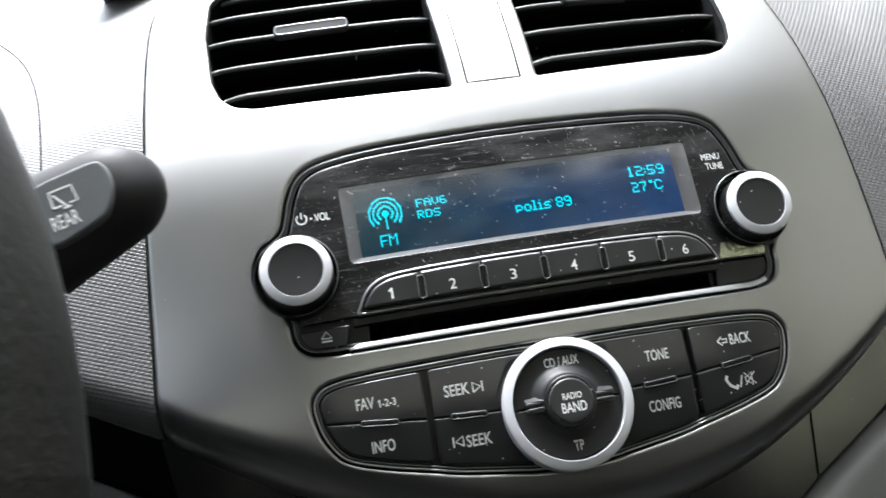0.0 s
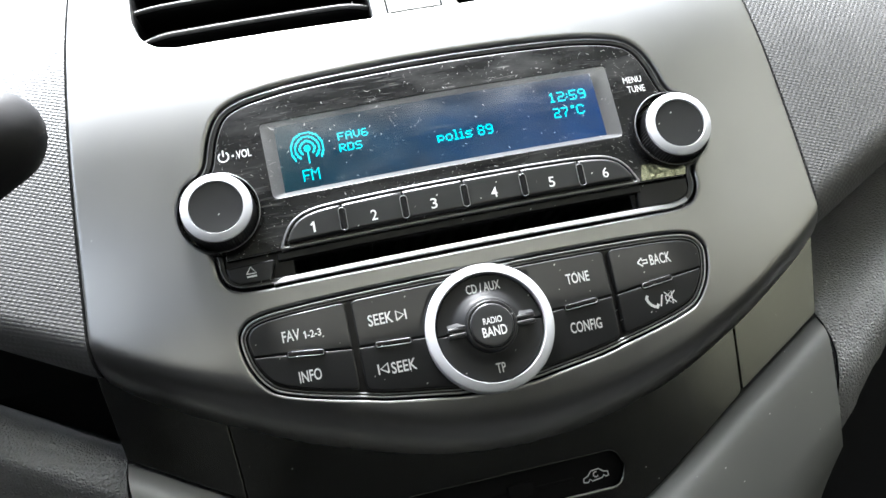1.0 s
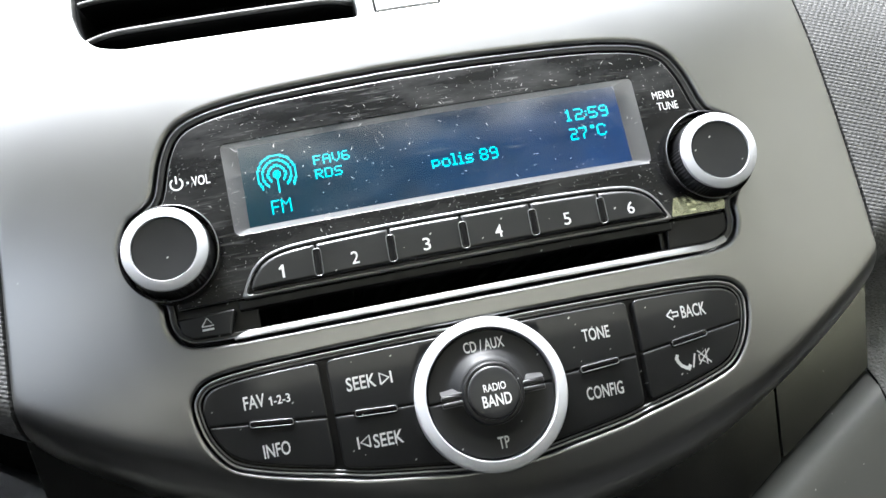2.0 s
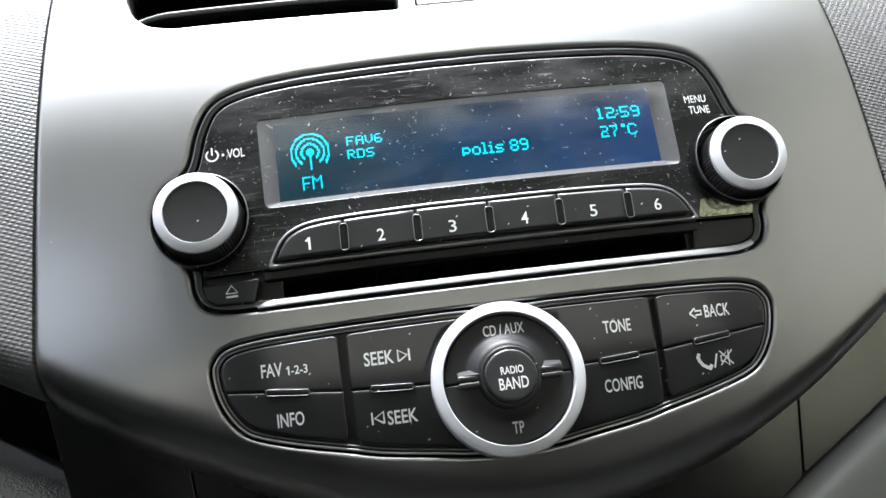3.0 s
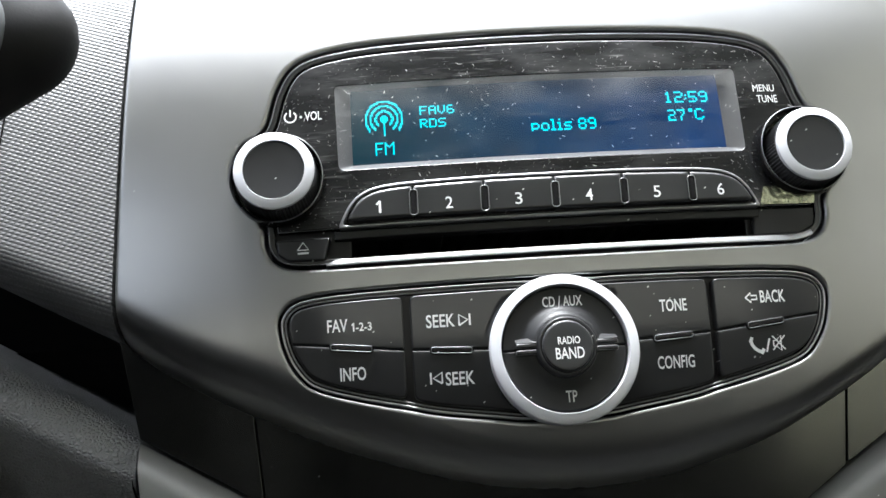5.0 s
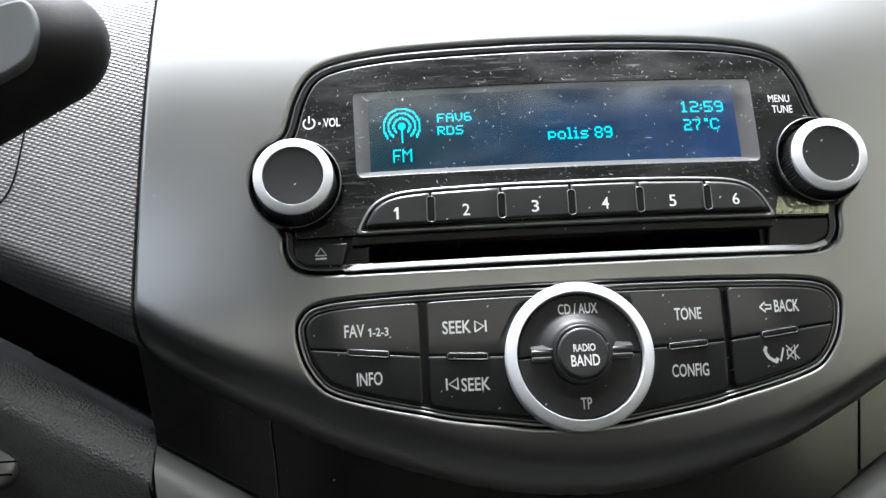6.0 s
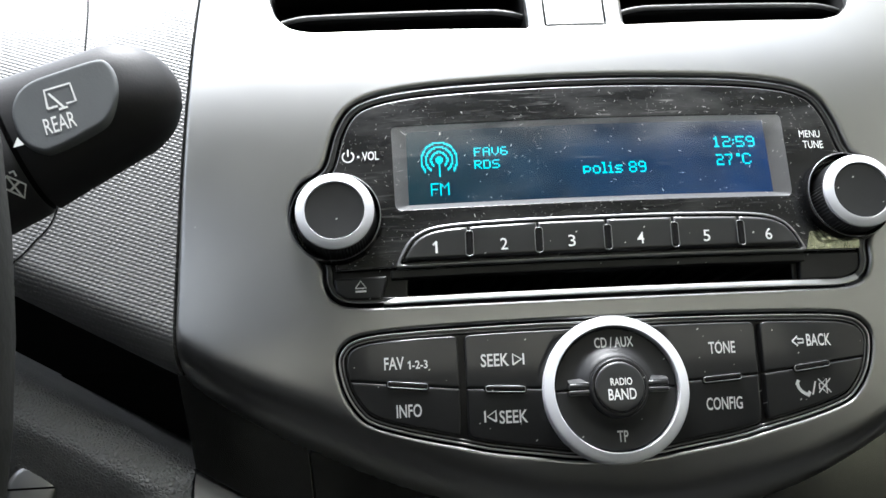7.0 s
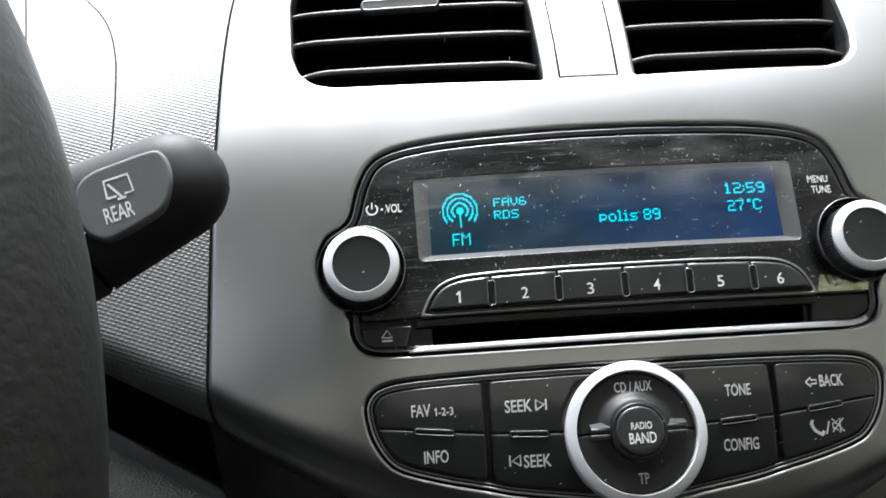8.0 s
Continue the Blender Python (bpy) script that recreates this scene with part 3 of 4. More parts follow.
def bar(d, radius):
    loop = inset(ARCH, d)
    foot = loop[:, 1].min() + 0.0005
    return rounded(loop, [radius if z < foot else 0 for x, z in loop], 8)


BAR = bar(0, 0.0011)
SLOT = dense(rounded(mm([(-61.3, 31.4), (61.8, 31.6), (62.0, 37.2), (-61.3, 37.2)]), 0.0007, 3))
EJECT = rounded(mm([(-84.2, 38.2), (-83.6, 33.9), (-80.6, 31.6), (-69.6, 31.1), (-67.6, 38.3)]), mm([0.6, 1.5, 2.0, 0.8, 0.6]), 4)
KNOB_L, KNOB_R = (-0.0826, 0.0566), (0.0826, 0.0574)


def disc(c, r, n=40):
    return np.array([(c[0] + r * math.cos(2 * math.pi * k / n), c[1] + r * math.sin(2 * math.pi * k / n)) for k in range(n)])


# body: a shallow tray behind all; a bright bead is added for its rim's highlight
part("body_rim", shell(BODY, over(0.0004), edged(0.0006, 0.012), [inset(RADIO, 0.0030)], [edged(0.0004, 0.006)]), TRIM, radio)
part("back_tray", shell(inset(RADIO, 0.0024), over(0.0034), edged(0.0003, 0.006), [SLOT], [edged(0.0006, 0.03)], grid=0.008), BLACK, radio)
part("faceplate", shell(FACE_LOOP, face_y, edged(0.0003, 0.004), [LCD_OUT, disc(KNOB_L, 0.0134), disc(KNOB_R, 0.0134)],
                        [edged(0.0003, 0.003), edged(0.0005, 0.006), edged(0.0005, 0.006)], grid=0.006), FACE, radio, "scratched glossy black faceplate with lint")
part("rim_highlight", edge_line(inset(RADIO, 0.0014), over(0.0002), 0.00016), EDGING, radio, "thin bead added as the radio's edge highlight", 180)
part("face_highlight", edge_line(FACE_LOOP, over(0.0003), 0.00013), EDGING, radio, smooth=180)
# recessed display
bezel_rows = [[(x, face_y(x, z) + 0.0002, z) for x, z in LCD_OUT]]
mid_loop = []
for x, z in LCD_OUT:
    mid_loop.append((min(max(x, -0.0598), 0.0594), min(max(z, 0.0615), 0.0868)))
bezel_rows.append([(x, face_y(x, z) + 0.0026, z) for x, z in mid_loop])
part("display_bezel", loft(bezel_rows, True), BEZEL, radio, "grey sloping display surround")
display = part("display", shell(rounded(mm([(-60.6, 60.8), (60.6, 60.8), (60.6, 87.4), (-60.6, 87.4)]), 0.0003, 2), over(0.0027), [(0, 0.003), (0, 0)], grid=0.01), LCD, radio, "dark blue backlit display")
pane = part("display_window", shell(LCD_OUT, over(0.0001), [(0, 0.0008), (0, 0)], grid=0.01), WINDOW, radio, "clear scratched plastic window")
pane.visible_shadow = False

# ---- display characters: dots on a grid ----
DOT = {
    "F": "11111 10000 10000 11110 10000 10000 10000", "A": "01110 10001 10001 11111 10001 10001 10001", "V": "10001 10001 10001 10001 10001 01010 00100",
    "6": "01110 10000 10000 11110 10001 10001 01110", "R": "11110 10001 10001 11110 10100 10010 10001", "D": "11110 10001 10001 10001 10001 10001 11110",
    "S": "01111 10000 10000 01110 00001 00001 11110", "M": "10001 11011 10101 10101 10001 10001 10001", "1": "00100 01100 00100 00100 00100 00100 01110",
    "2": "11110 00001 00001 01110 10000 10000 11111", "5": "11111 10000 10000 11110 00001 00001 11110", "9": "01110 10001 10001 01111 00001 00001 01110",
    ":": "0 0 1 0 1 0 0", "7": "11111 00001 00001 00010 00100 00100 00100", "C": "01110 10001 10000 10000 10000 10001 01110", "o": "00000 00000 01110 10001 10001 10001 01110",
    "p": "00000 00000 11110 10001 10001 11110 10000", "l": "110 010 010 010 010 010 111",
    "i": "010 000 110 010 010 010 111", "s": "00000 00000 01111 10000 01110 00001 11110", "8": "01110 10001 10001 01110 10001 10001 01110", " ": "00 00 00 00 00 00 00",
    "'": "11 11 00 00 00 00 00",
    "f": "111111 100000 100000 100000 111110 100000 100000 100000 100000", "m": "1000001 1100011 1010101 1001001 1000001 1000001 1000001 1000001 1000001",
}


def dot_cells(cells, x0, z0, px, pz):
    verts, faces = [], []
    for i, j in cells:
        n = len(verts)
        a, b, c, d = x0 + i * px, x0 + (i + 0.93) * px, z0 + j * pz, z0 + (j + 0.93) * pz
        verts += [(x, over(0.00245)(x, z), z) for x, z in ((a, c), (b, c), (b, d), (a, d))]
        faces.append((n, n + 1, n + 2, n + 3))
    return verts, faces


def dot_text(body, x0, z0, width, height):
    cells, col = set(), 0
    for ch in body:
        rows = DOT[ch].split()
        for j, row in enumerate(rows):
            for i, bit in enumerate(row):
                if bit == "1":
                    cells.add((col + i, len(rows) - 1 - j))
        col += len(rows[0]) + 1
    return dot_cells(sorted(cells), x0 * MM, z0 * MM, width * MM / (col - 1), height * MM / len(rows))


for body, x0, z0, w, h in (("FAV6", -38.0, 77.0, 11.0, 3.0), ("RDS", -38.1, 72.6, 8.2, 3.0), ("fm", -52.5, 64.2, 5.9, 4.3), ("12:59", 41.0, 77.3, 14.6, 3.9),
                           ("27", 41.6, 71.0, 5.6, 3.9), ("'C", 48.6, 71.2, 5.0, 3.9), ("polis 89", -3.0, 69.3, 20.8, 3.9)):
    part("lit_characters", dot_text(body, x0, z0, w, h), LIT, display)
cells = set()
for r, a0, a1 in ((12.2, -38, 218), (9.0, -48, 228), (5.6, -50, 230)):
    for k in range(200):
        a = radians(a0 + (a1 - a0) * k / 199)
        cells.add((round(13 + r * math.cos(a)), round(13 + r * math.sin(a))))
cells |= {(13 + i, 13 + j) for i in range(-2, 3) for j in range(-2, 3) if i * i + j * j < 6} | {(13, j) for j in range(2, 12)}
part("antenna_symbol", dot_cells(sorted(cells), -0.0557, 0.0696, 0.00047, 0.00050), LIT, display)

# ---- preset buttons ----
part("preset_trim", shell(BAR, over(-0.0018), [(0, 0.005), (0, 0.0004), (0.0002, 0.0001), (0.0004, 0)], [bar(0.0009, 0.0010)], [edged(0.0002, 0.004)]), EDGING, radio, "thin bright edge round the preset buttons")
INNER = bar(0.0019, 0.0016)
CUTS = [-0.0700, -0.0419, -0.0204, 0.0011, 0.0223, 0.0436, 0.0700]


def preset_y(x, z):
    return face_y(x, z) - 0.0034


for k in range(6):
    loop = clipped(clipped(INNER, (CUTS[k] + 0.0002, 0), (1, 0)), (CUTS[k + 1] - 0.0002, 0), (-1, 0))
    loop = thinned(ccw(loop), 0.0003)
    key = part("preset_button", shell(loop, preset_y, edged(0.0010, 0.006), grid=0.0022), KEYCAP, radio, smooth=60)
    x = (-52.3, -31.2, -10.1, 11.5, 32.6, 52.8)[k] * MM
    if k:
        mark = letters(str(k + 1), x, 0.0457, 0.0022, 0.0037, preset_y, 0.004)
    else:
        mark = joined(strokes([[(x + 0.0002, 0.0438), (x + 0.0002, 0.0476)]], 0.0007, preset_y), strokes([[(x - 0.0008, 0.0464), (x + 0.0002, 0.0474)]], 0.0006, preset_y))
    part("numeral", mark, PRINT, key)
for x in CUTS[1:-1]:
    loop = rounded([(x - 0.0013, 0.0423), (x + 0.0011, 0.0423), (x + 0.0013, 0.0502), (x - 0.0011, 0.0502)], 0.0010, 5)
    pill = part("divider", shell(loop, over(-0.0041), edged(0.0003, 0.004)), GLOSSY, radio, "small black upright pill between two buttons")
    part("divider_highlight", edge_line(loop, over(-0.0041), 0.00012), EDGING, pill, "thin bead added as an edge highlight", 180)
    part("divider_slot", shell(inset(loop, 0.0007), over(-0.0042), [(0, 0.002), (0, 0)]), DARK, pill)

# ---- disc slot ----
ledge = mm([(-66.5, 37.4), (65.8, 37.4), (65.8, 40.2), (-66.5, 40.2)])
part("slot_ledge", shell(rounded(ledge, 0.0004, 2), over(0.0006), edged(0.0005, 0.004), grid=0.008), BLACK, radio)
sv, sf = loft([[(x, face_y(x, z) + 0.004, z) for x, z in ccw(SLOT)], [(x, 0.05, z) for x, z in ccw(SLOT)]], True)
part("disc_slot", joined((sv, sf), box(-0.063, 0.063, 0.0498, 0.052, 0.030, 0.039)), DARK, radio, "dark empty disc slot")
lip_rows = []
for i in range(61):
    x = -0.0690 + 0.1510 * i / 60
    up = 0.0 if abs(x) < 0.074 else (abs(x) - 0.074) ** 2 * 26
    y, z = surf(x, 0.030), 0.0296 + up
    h = 1.0 - 0.75 * max(0.0, (-0.0660 - x) / 0.003) ** 1.5
    lip_rows.append([(x, y + 0.0060, z + 0.0020 * h), (x, y + 0.0012, z + 0.0019 * h), (x, y + 0.0007, z + 0.0017 * h), (x, y - 0.0002, z + 0.0003), (x, y - 0.0002, z - 0.0002), (x, y + 0.0040, z - 0.0004)])
part("slot_lip", loft(lip_rows), BRIGHT, radio, "bright lower lip of the disc slot")
eject = part("eject_button", shell(EJECT, over(-0.0004), edged(0.0007, 0.004), grid=0.004), BUTTON, radio)
part("eject_symbol", joined(strokes([[(-0.0776, 0.0348), (-0.0759, 0.0371), (-0.0742, 0.0348), (-0.0776, 0.0348)]], 0.0004, over(-0.0004)),
                            strokes([[(-0.0776, 0.0338), (-0.0742, 0.0338)]], 0.0006, over(-0.0004))), PRINT, eject)
part("corner_ledge", shell(rounded(mm([(63.2, 31.6), (78, 31.8), (84.2, 34.4), (84.6, 40.4), (64.5, 40.4)]), mm([0.5, 3, 4, 0.5, 0.5]), 4), over(0.0010), edged(0.0006, 0.004), grid=0.004), BLACK, radio)
part("foil_label", shell(rounded(mm([(66.4, 41.2), (84.4, 41.2), (84.9, 44.6), (80, 47.5), (68.2, 47.0)]), 0.0003, 2), over(-0.0003), [(0, 0.0004), (0, 0)], grid=0.0015), FOIL, radio, "crinkled shiny foil label")

# ---- knobs ----
def knob(c, out):
    at = (c[0], face_y(*c), c[1])
    c = (c[0] - 0.0004, c[1] + 0.0007)
    socket = (c[0], face_y(*c), c[1])
    root = part("knob", moved(lathe([(0.0144, 0.004), (0.0144, 0.0), (0.0144, -0.0025), (0.0143, -0.0037), (0.0142, -0.0041), (0.0140, -0.0042), (0.0138, -0.0039), (0.0137, -0.0025), (0.0134, 0.002), (0.002, 0.002)], 72), *socket), GLOSSY, radio, "round knob with bright ring")
    part("socket_highlight", edge_line(disc(c, 0.0141, 72), over(-0.0042), 0.00016), EDGING, root, smooth=180)
    at = (at[0], at[1] - out, at[2])
    part("grip", moved(lathe([(0.0124, 0.0050), (0.0124, 0.0035, 1), (0.0122, -0.0084, 1), (0.0119, -0.0088), (0.0115, -0.0090)], 144, 0.00045), *at), GRIP, root, "finely ribbed black grip", 25)
    part("ring", moved(lathe([(0.0114, -0.0080), (0.0119, -0.0096), (0.0119, -0.0101), (0.0118, -0.0103), (0.0116, -0.0104), (0.0104, -0.0108), (0.0092, -0.0112), (0.0091, -0.0112), (0.0090, -0.0110), (0.0090, -0.0090)], 72), *at), RING, root, "satin silver ring", 40)
    part("cap", moved(lathe([(0.00895, -0.0090), (0.0089, -0.0106), (0.0087, -0.0109), (0.0080, -0.01085), (0.0060, -0.0107), (0.0035, -0.0106), (0.0003, -0.01055)], 64), *at), BUTTON, root, "dished black cap", 60)


knob(KNOB_L, 0.0023)
knob(KNOB_R, 0.0)
plain = over(0.0)
part("volume_lettering", letters("VOL", -0.0715, 0.0782, 0.0053, 0.0030, plain, 0.008), PRINT, radio)
part("power_symbol", strokes([arc(-0.0787, 0.0783, 0.0018, 125, 415), [(-0.0787, 0.0784), (-0.0787, 0.0808)]], 0.00045, plain), PRINT, radio)
part("dot_symbol", slab(disc((-0.0754, 0.0781), 0.0004, 12), plain(-0.0754, 0.0781) - 0.00012, plain(-0.0754, 0.0781)), PRINT, radio)
part("menu_lettering", letters("MENU", 0.0740, 0.0807, 0.0073, 0.0025, plain, 0.0), PRINT, radio)
part("tune_lettering", letters("TUNE", 0.0746, 0.0769, 0.0070, 0.0026, plain, 0.004), PRINT, radio)

# ---- button cluster ----
cluster = thing("control_panel", "black panel of eight radio buttons round a silver-ringed dial", "control panel")
part("surround", shell(inset(KEY_HOLE, 0.0009), lambda x, z: surf(x, z) + 0.0012, edged(0.0005, 0.008), [inset(KEY_HOLE, 0.0026)], [edged(0.0004, 0.004)]), TRIM, cluster)
part("base_tray", shell(inset(KEY_HOLE, 0.0018), lambda x, z: surf(x, z) + 0.0028, [(0, 0.004), (0, 0)], grid=0.01), BLACK, cluster)
# two bright beads added as highlights along the cluster's edge
part("edge_highlight", edge_line(inset(KEY_HOLE, 0.0011), lambda x, z: surf(x, z) + 0.0008, 0.00032), BRIGHT, cluster, "thin bead added as the outer edge highlight", 180)
part("edge_highlight", edge_line(inset(KEY_HOLE, 0.0022), lambda x, z: surf(x, z) + 0.0012, 0.00024), EDGING, cluster, smooth=180)
KEY_AREA = inset(KEY_HOLE, 0.0031)


def key_y(x, z):
    """The keys' faces; they drop away under the dial."""
    return surf(x, z) - 0.0002 + 0.0045 * min(1.0, max(0.0, (0.0212 - math.hypot(x, z)) / 0.0012))


def split_z(x):
    return 0.0007 + 0.9 * x * x


def softened(loop, radius):
    """The loop with even steps, its corners rounded off."""
    step = radius / 4
    p = dense(loop, step)
    gap = np.linalg.norm(np.roll(p, -1, 0) - p, axis=1)
    along = np.concatenate([[0], np.cumsum(gap)])
    n = int(along[-1] / step)
    at = np.arange(n) * along[-1] / n
    q = np.stack([np.interp(at, along, np.append(p[:, k], p[0, k])) for k in (0, 1)], 1)
    for _ in range(5):
        q = (np.roll(q, 1, 0) + 2 * q + np.roll(q, -1, 0)) / 4
    return q


KEYSET = []
for x0, x1 in ((-0.0850, -0.0471), (-0.0450, -0.0100), (0.0100, 0.0453), (0.0472, 0.0860)):
    xm0, xm1 = max(x0, -0.081), min(x1, 0.081)
    z0, z1 = split_z(xm0), split_z(xm1)
    t = np.array([xm1 - xm0, z1 - z0]) / math.hypot(xm1 - xm0, z1 - z0)
    up = np.array([-t[1], t[0]])
    col = clipped(clipped(KEY_AREA, (x0, 0), (1, 0)), (x1, 0), (-1, 0))
    col = softened(ccw(col), 0.0030)
    for sgn in (1, -1):
        loop = clipped(col, np.array([xm0, z0]) + up * sgn * 0.00012, up * sgn)
        loop = thinned(ccw(loop), 0.0003)
        KEYSET.append((loop, sgn))
NAMES = ["favourites", "info", "seek_up", "seek_down", "tone", "config", "back", "phone"]


WORDS = {
    "favourites": [("FAV", -66.6, 11.1, 6.0, 3.8), ("-2-3", -58.8, 10.4, 4.7, 2.5)], "info": [("INFO", -62.6, -3.2, 7.6, 3.9)],
    "seek_up": [("SEEK", -36.1, 10.5, 8.5, 3.9)], "seek_down": [("SEEK", -31.3, -6.5, 8.6, 3.9)], "tone": [("TONE", 34.2, 11.0, 8.4, 3.7)],
    "config": [("CONFIG", 33.6, -5.8, 11.4, 3.8)], "back": [("BACK", 65.7, 12.2, 8.0, 3.8)], "phone": [("/", 62.7, -2.5, 1.7, 4.0)],
}


def symbol(name, key):
    if name == "favourites":
        part("lettering", joined(strokes([mm([(-61.8, 9.15), (-61.8, 11.65)])], 0.00045, key_y), strokes([mm([(-62.4, 10.9), (-61.8, 11.5)])], 0.0004, key_y)), PRINT, key)
    tri = lambda x, z, s: [(x, z - 1.6), (x + s * 2.6, z), (x, z + 1.6), (x, z - 1.6)]
    if name == "seek_up":
        part("skip_symbol", strokes([mm(tri(-30.6, 10.4, 1)), mm([(-27.4, 8.7), (-27.4, 12.1)])], 0.00055, key_y), PRINT, key)
    if name == "seek_down":
        part("skip_symbol", strokes([mm(tri(-36.6, -6.1, -1)), mm([(-39.9, -7.8), (-39.9, -4.4)])], 0.00055, key_y), PRINT, key)
    if name == "back":
        part("arrow_symbol", strokes([mm([(57.0, 12.0), (58.8, 13.5), (58.8, 12.6), (60.6, 12.6), (60.6, 11.4), (58.8, 11.4), (58.8, 10.5), (57.0, 12.0)])], 0.0005, key_y), PRINT, key)
    if name == "phone":
        hand = mm([(57.3, -0.6), (57.6, -2.0), (58.5, -3.3), (59.9, -4.2), (61.3, -4.4)])
        part("phone_symbol", joined(strokes([hand], 0.0010, key_y), strokes([mm([(57.0, -0.5), (57.9, -0.9)])], 0.0017, key_y), strokes([mm([(60.4, -3.9), (61.3, -4.5)])], 0.0017, key_y)), PRINT, key)
        part("mute_symbol", strokes([mm([(64.5, -2.9), (64.5, -1.2), (65.4, -1.2), (66.9, 0.2), (66.9, -4.3), (65.4, -2.9), (64.5, -2.9)]), mm([(64.2, -4.0), (68.2, 0.2)]),
                                     mm([(64.2, 0.2), (68.2, -4.0)])], 0.0004, key_y), PRINT, key)


for (loop, sgn), name in zip(KEYSET, NAMES):
    key = part("button", shell(softened(loop, 0.0008), key_y, edged(0.0006, 0.005), grid=0.0022), KEYCAP, cluster, smooth=60)
    for body, x, z, w, h in WORDS[name]:
        part("lettering", letters(body, x * MM, z * MM, w * MM, h * MM, key_y, 0.014), PRINT, key)
    symbol(name, key)
for x0, x1 in ((-68.8, -56.7), (-39.3, -27.3), (27.5, 39.4), (56.8, 68.3)):
    z0, z1 = split_z(x0 * MM), split_z(x1 * MM)
    h = 0.00085
    loop = rounded([(x0 * MM, z0 - h), (x1 * MM, z1 - h), (x1 * MM, z1 + h), (x0 * MM, z0 + h)], 0.0008, 4)
    # dark flange laid proud of the key in place of a shaded gap
    part("bar_gap_shade", shell(inset(loop, -0.0005), lambda x, z: key_y(x, z) - 0.00012, edged(0.0003, 0.003)), DARK, cluster)
    pill = part("indicator_bar", shell(loop, lambda x, z: key_y(x, z) - 0.0006, edged(0.0004, 0.003)), GLOSSY, cluster, "raised shiny black bar")
    part("bar_highlight", edge_line(loop, lambda x, z: key_y(x, z) - 0.0005, 0.00012), EDGING, pill, "thin bead added as an edge highlight", 180)

# ---- dial ----
part("dial_ring", lathe([(0.0223, 0.0070), (0.0223, 0.0007), (0.0221, 0.0002), (0.0218, 0.0000), (0.0205, -0.0004), (0.0192, -0.0008), (0.0190, -0.0007), (0.0189, -0.0003), (0.0188, 0.0040)], 128), RING, cluster, "satin silver dial ring", 40)


def dial_y(x, z):
    r = math.hypot(x, z)
    swell = max(0.0, min(1.0, (0.0134 - r) / 0.0045))
    swell = swell * swell * (3 - 2 * swell)
    return 0.0010 - 0.0034 * swell * (1.0 if z > 0 else 0.3)


for sgn in (1, -1):
    loop = np.array([(0.0185 * math.cos(a), sgn * (0.00018 + 0.0183 * math.sin(a))) for a in np.linspace(0.0, math.pi, 48)])
    half = part("dial_button", shell(thinned(ccw(loop), 0.0004), dial_y, edged(0.0005, 0.005), grid=0.0011), DIAL, cluster, smooth=60)
    body, z, w, h = (("CD / AUX", 0.0141, 0.0120, 0.0032) if sgn > 0 else ("TP", -0.0141, 0.0033, 0.0034))
    part("lettering", letters(body, 0.0006, z, w, h, dial_y, 0.012), PRINT, half)
part("collar", lathe([(0.0091, 0.0030), (0.0090, -0.0024), (0.0087, -0.0034), (0.0083, -0.0037), (0.0078, -0.0036), (0.0076, -0.0020)], 64), BLACK, cluster, "raised black collar", 60)
band = part("band_button", lathe([(0.0074, -0.0010), (0.0074, -0.0040), (0.0072, -0.0043), (0.0068, -0.0044), (0.0040, -0.00435), (0.0003, -0.0043)], 64), BUTTON, cluster, smooth=60)
part("band_highlight", edge_line(disc((0, 0), 0.0074, 64), lambda x, z: -0.0039, 0.00010), EDGING, band, smooth=180)
level = lambda x, z: -0.0044
part("lettering", letters("RADIO", 0.0004, 0.0016, 0.0065, 0.0022, level, 0.012), PRINT, band)
part("lettering", letters("BAND", 0.0004, -0.0021, 0.0084, 0.0033, level, 0.012), PRINT, band)
for s in (-1, 1):
    xa, xb = (-0.0148, -0.0086) if s < 0 else (0.0086, 0.0152)
    for z0, z1 in ((0.0003, 0.0016), (-0.0016, -0.0003)):
        bar_loop = rounded([(xa, z0), (xb, z0), (xb, z1), (xa, z1)], 0.0005, 3)
        grip = part("grip_bar", shell(bar_loop, lambda x, z: -0.0024, edged(0.0004, 0.006)), BLACK, cluster, "small raised bar")
        part("bar_highlight", edge_line(bar_loop, lambda x, z: -0.0021, 0.00010), EDGING, grip, smooth=180)
    wedge = [(xa, -0.0003, 0.0031 if s < 0 else 0.0037), (xb, -0.0003, 0.0037 if s < 0 else 0.0031), (xb, -0.0026, 0.0018), (xa, -0.0020, 0.0018), (xa, 0.002, 0.0012), (xb, 0.002, 0.0012)]
    part("grip_wedge", (wedge, [(0, 1, 2, 3), (3, 2, 5, 4), (0, 3, 4), (1, 5, 2)]), KEYCAP, cluster)

# ---- dashboard beside the fascia ----
dash = thing("dashboard", "dark grey hatched plastic dashboard, rolled under along its lower edge", "dashboard")


def dash_low(x):
    """Height of the wing's lower edge: it rises away from the fascia."""
    return 0.0125 + 0.53 * (min(abs(x), 0.26) - 0.134)


def dash_y(x, z):
    s = z - dash_low(x)
    r = 0.0115 if x < 0 else 0.015
    roll = 0.0
    if s < r:
        roll = 1.7 * r * (1 - math.sqrt(max(0.0, 1 - ((r - max(s, 0)) / r) ** 2)))
    return surf(0.1335, max(z, 0.025)) + 0.0008 + roll + 0.25 * (abs(x) - 0.134) ** 2 + 0.5 * max(0.0, z - 0.06) ** 2 * min(1.0, max(0.0, abs(x) - 0.130) / 0.03)


STEPS = [0, 0.0002, 0.0007, 0.0015, 0.003, 0.005, 0.0075, 0.0105, 0.014, 0.018, 0.022, 0.026, 0.030, 0.035, 0.040]
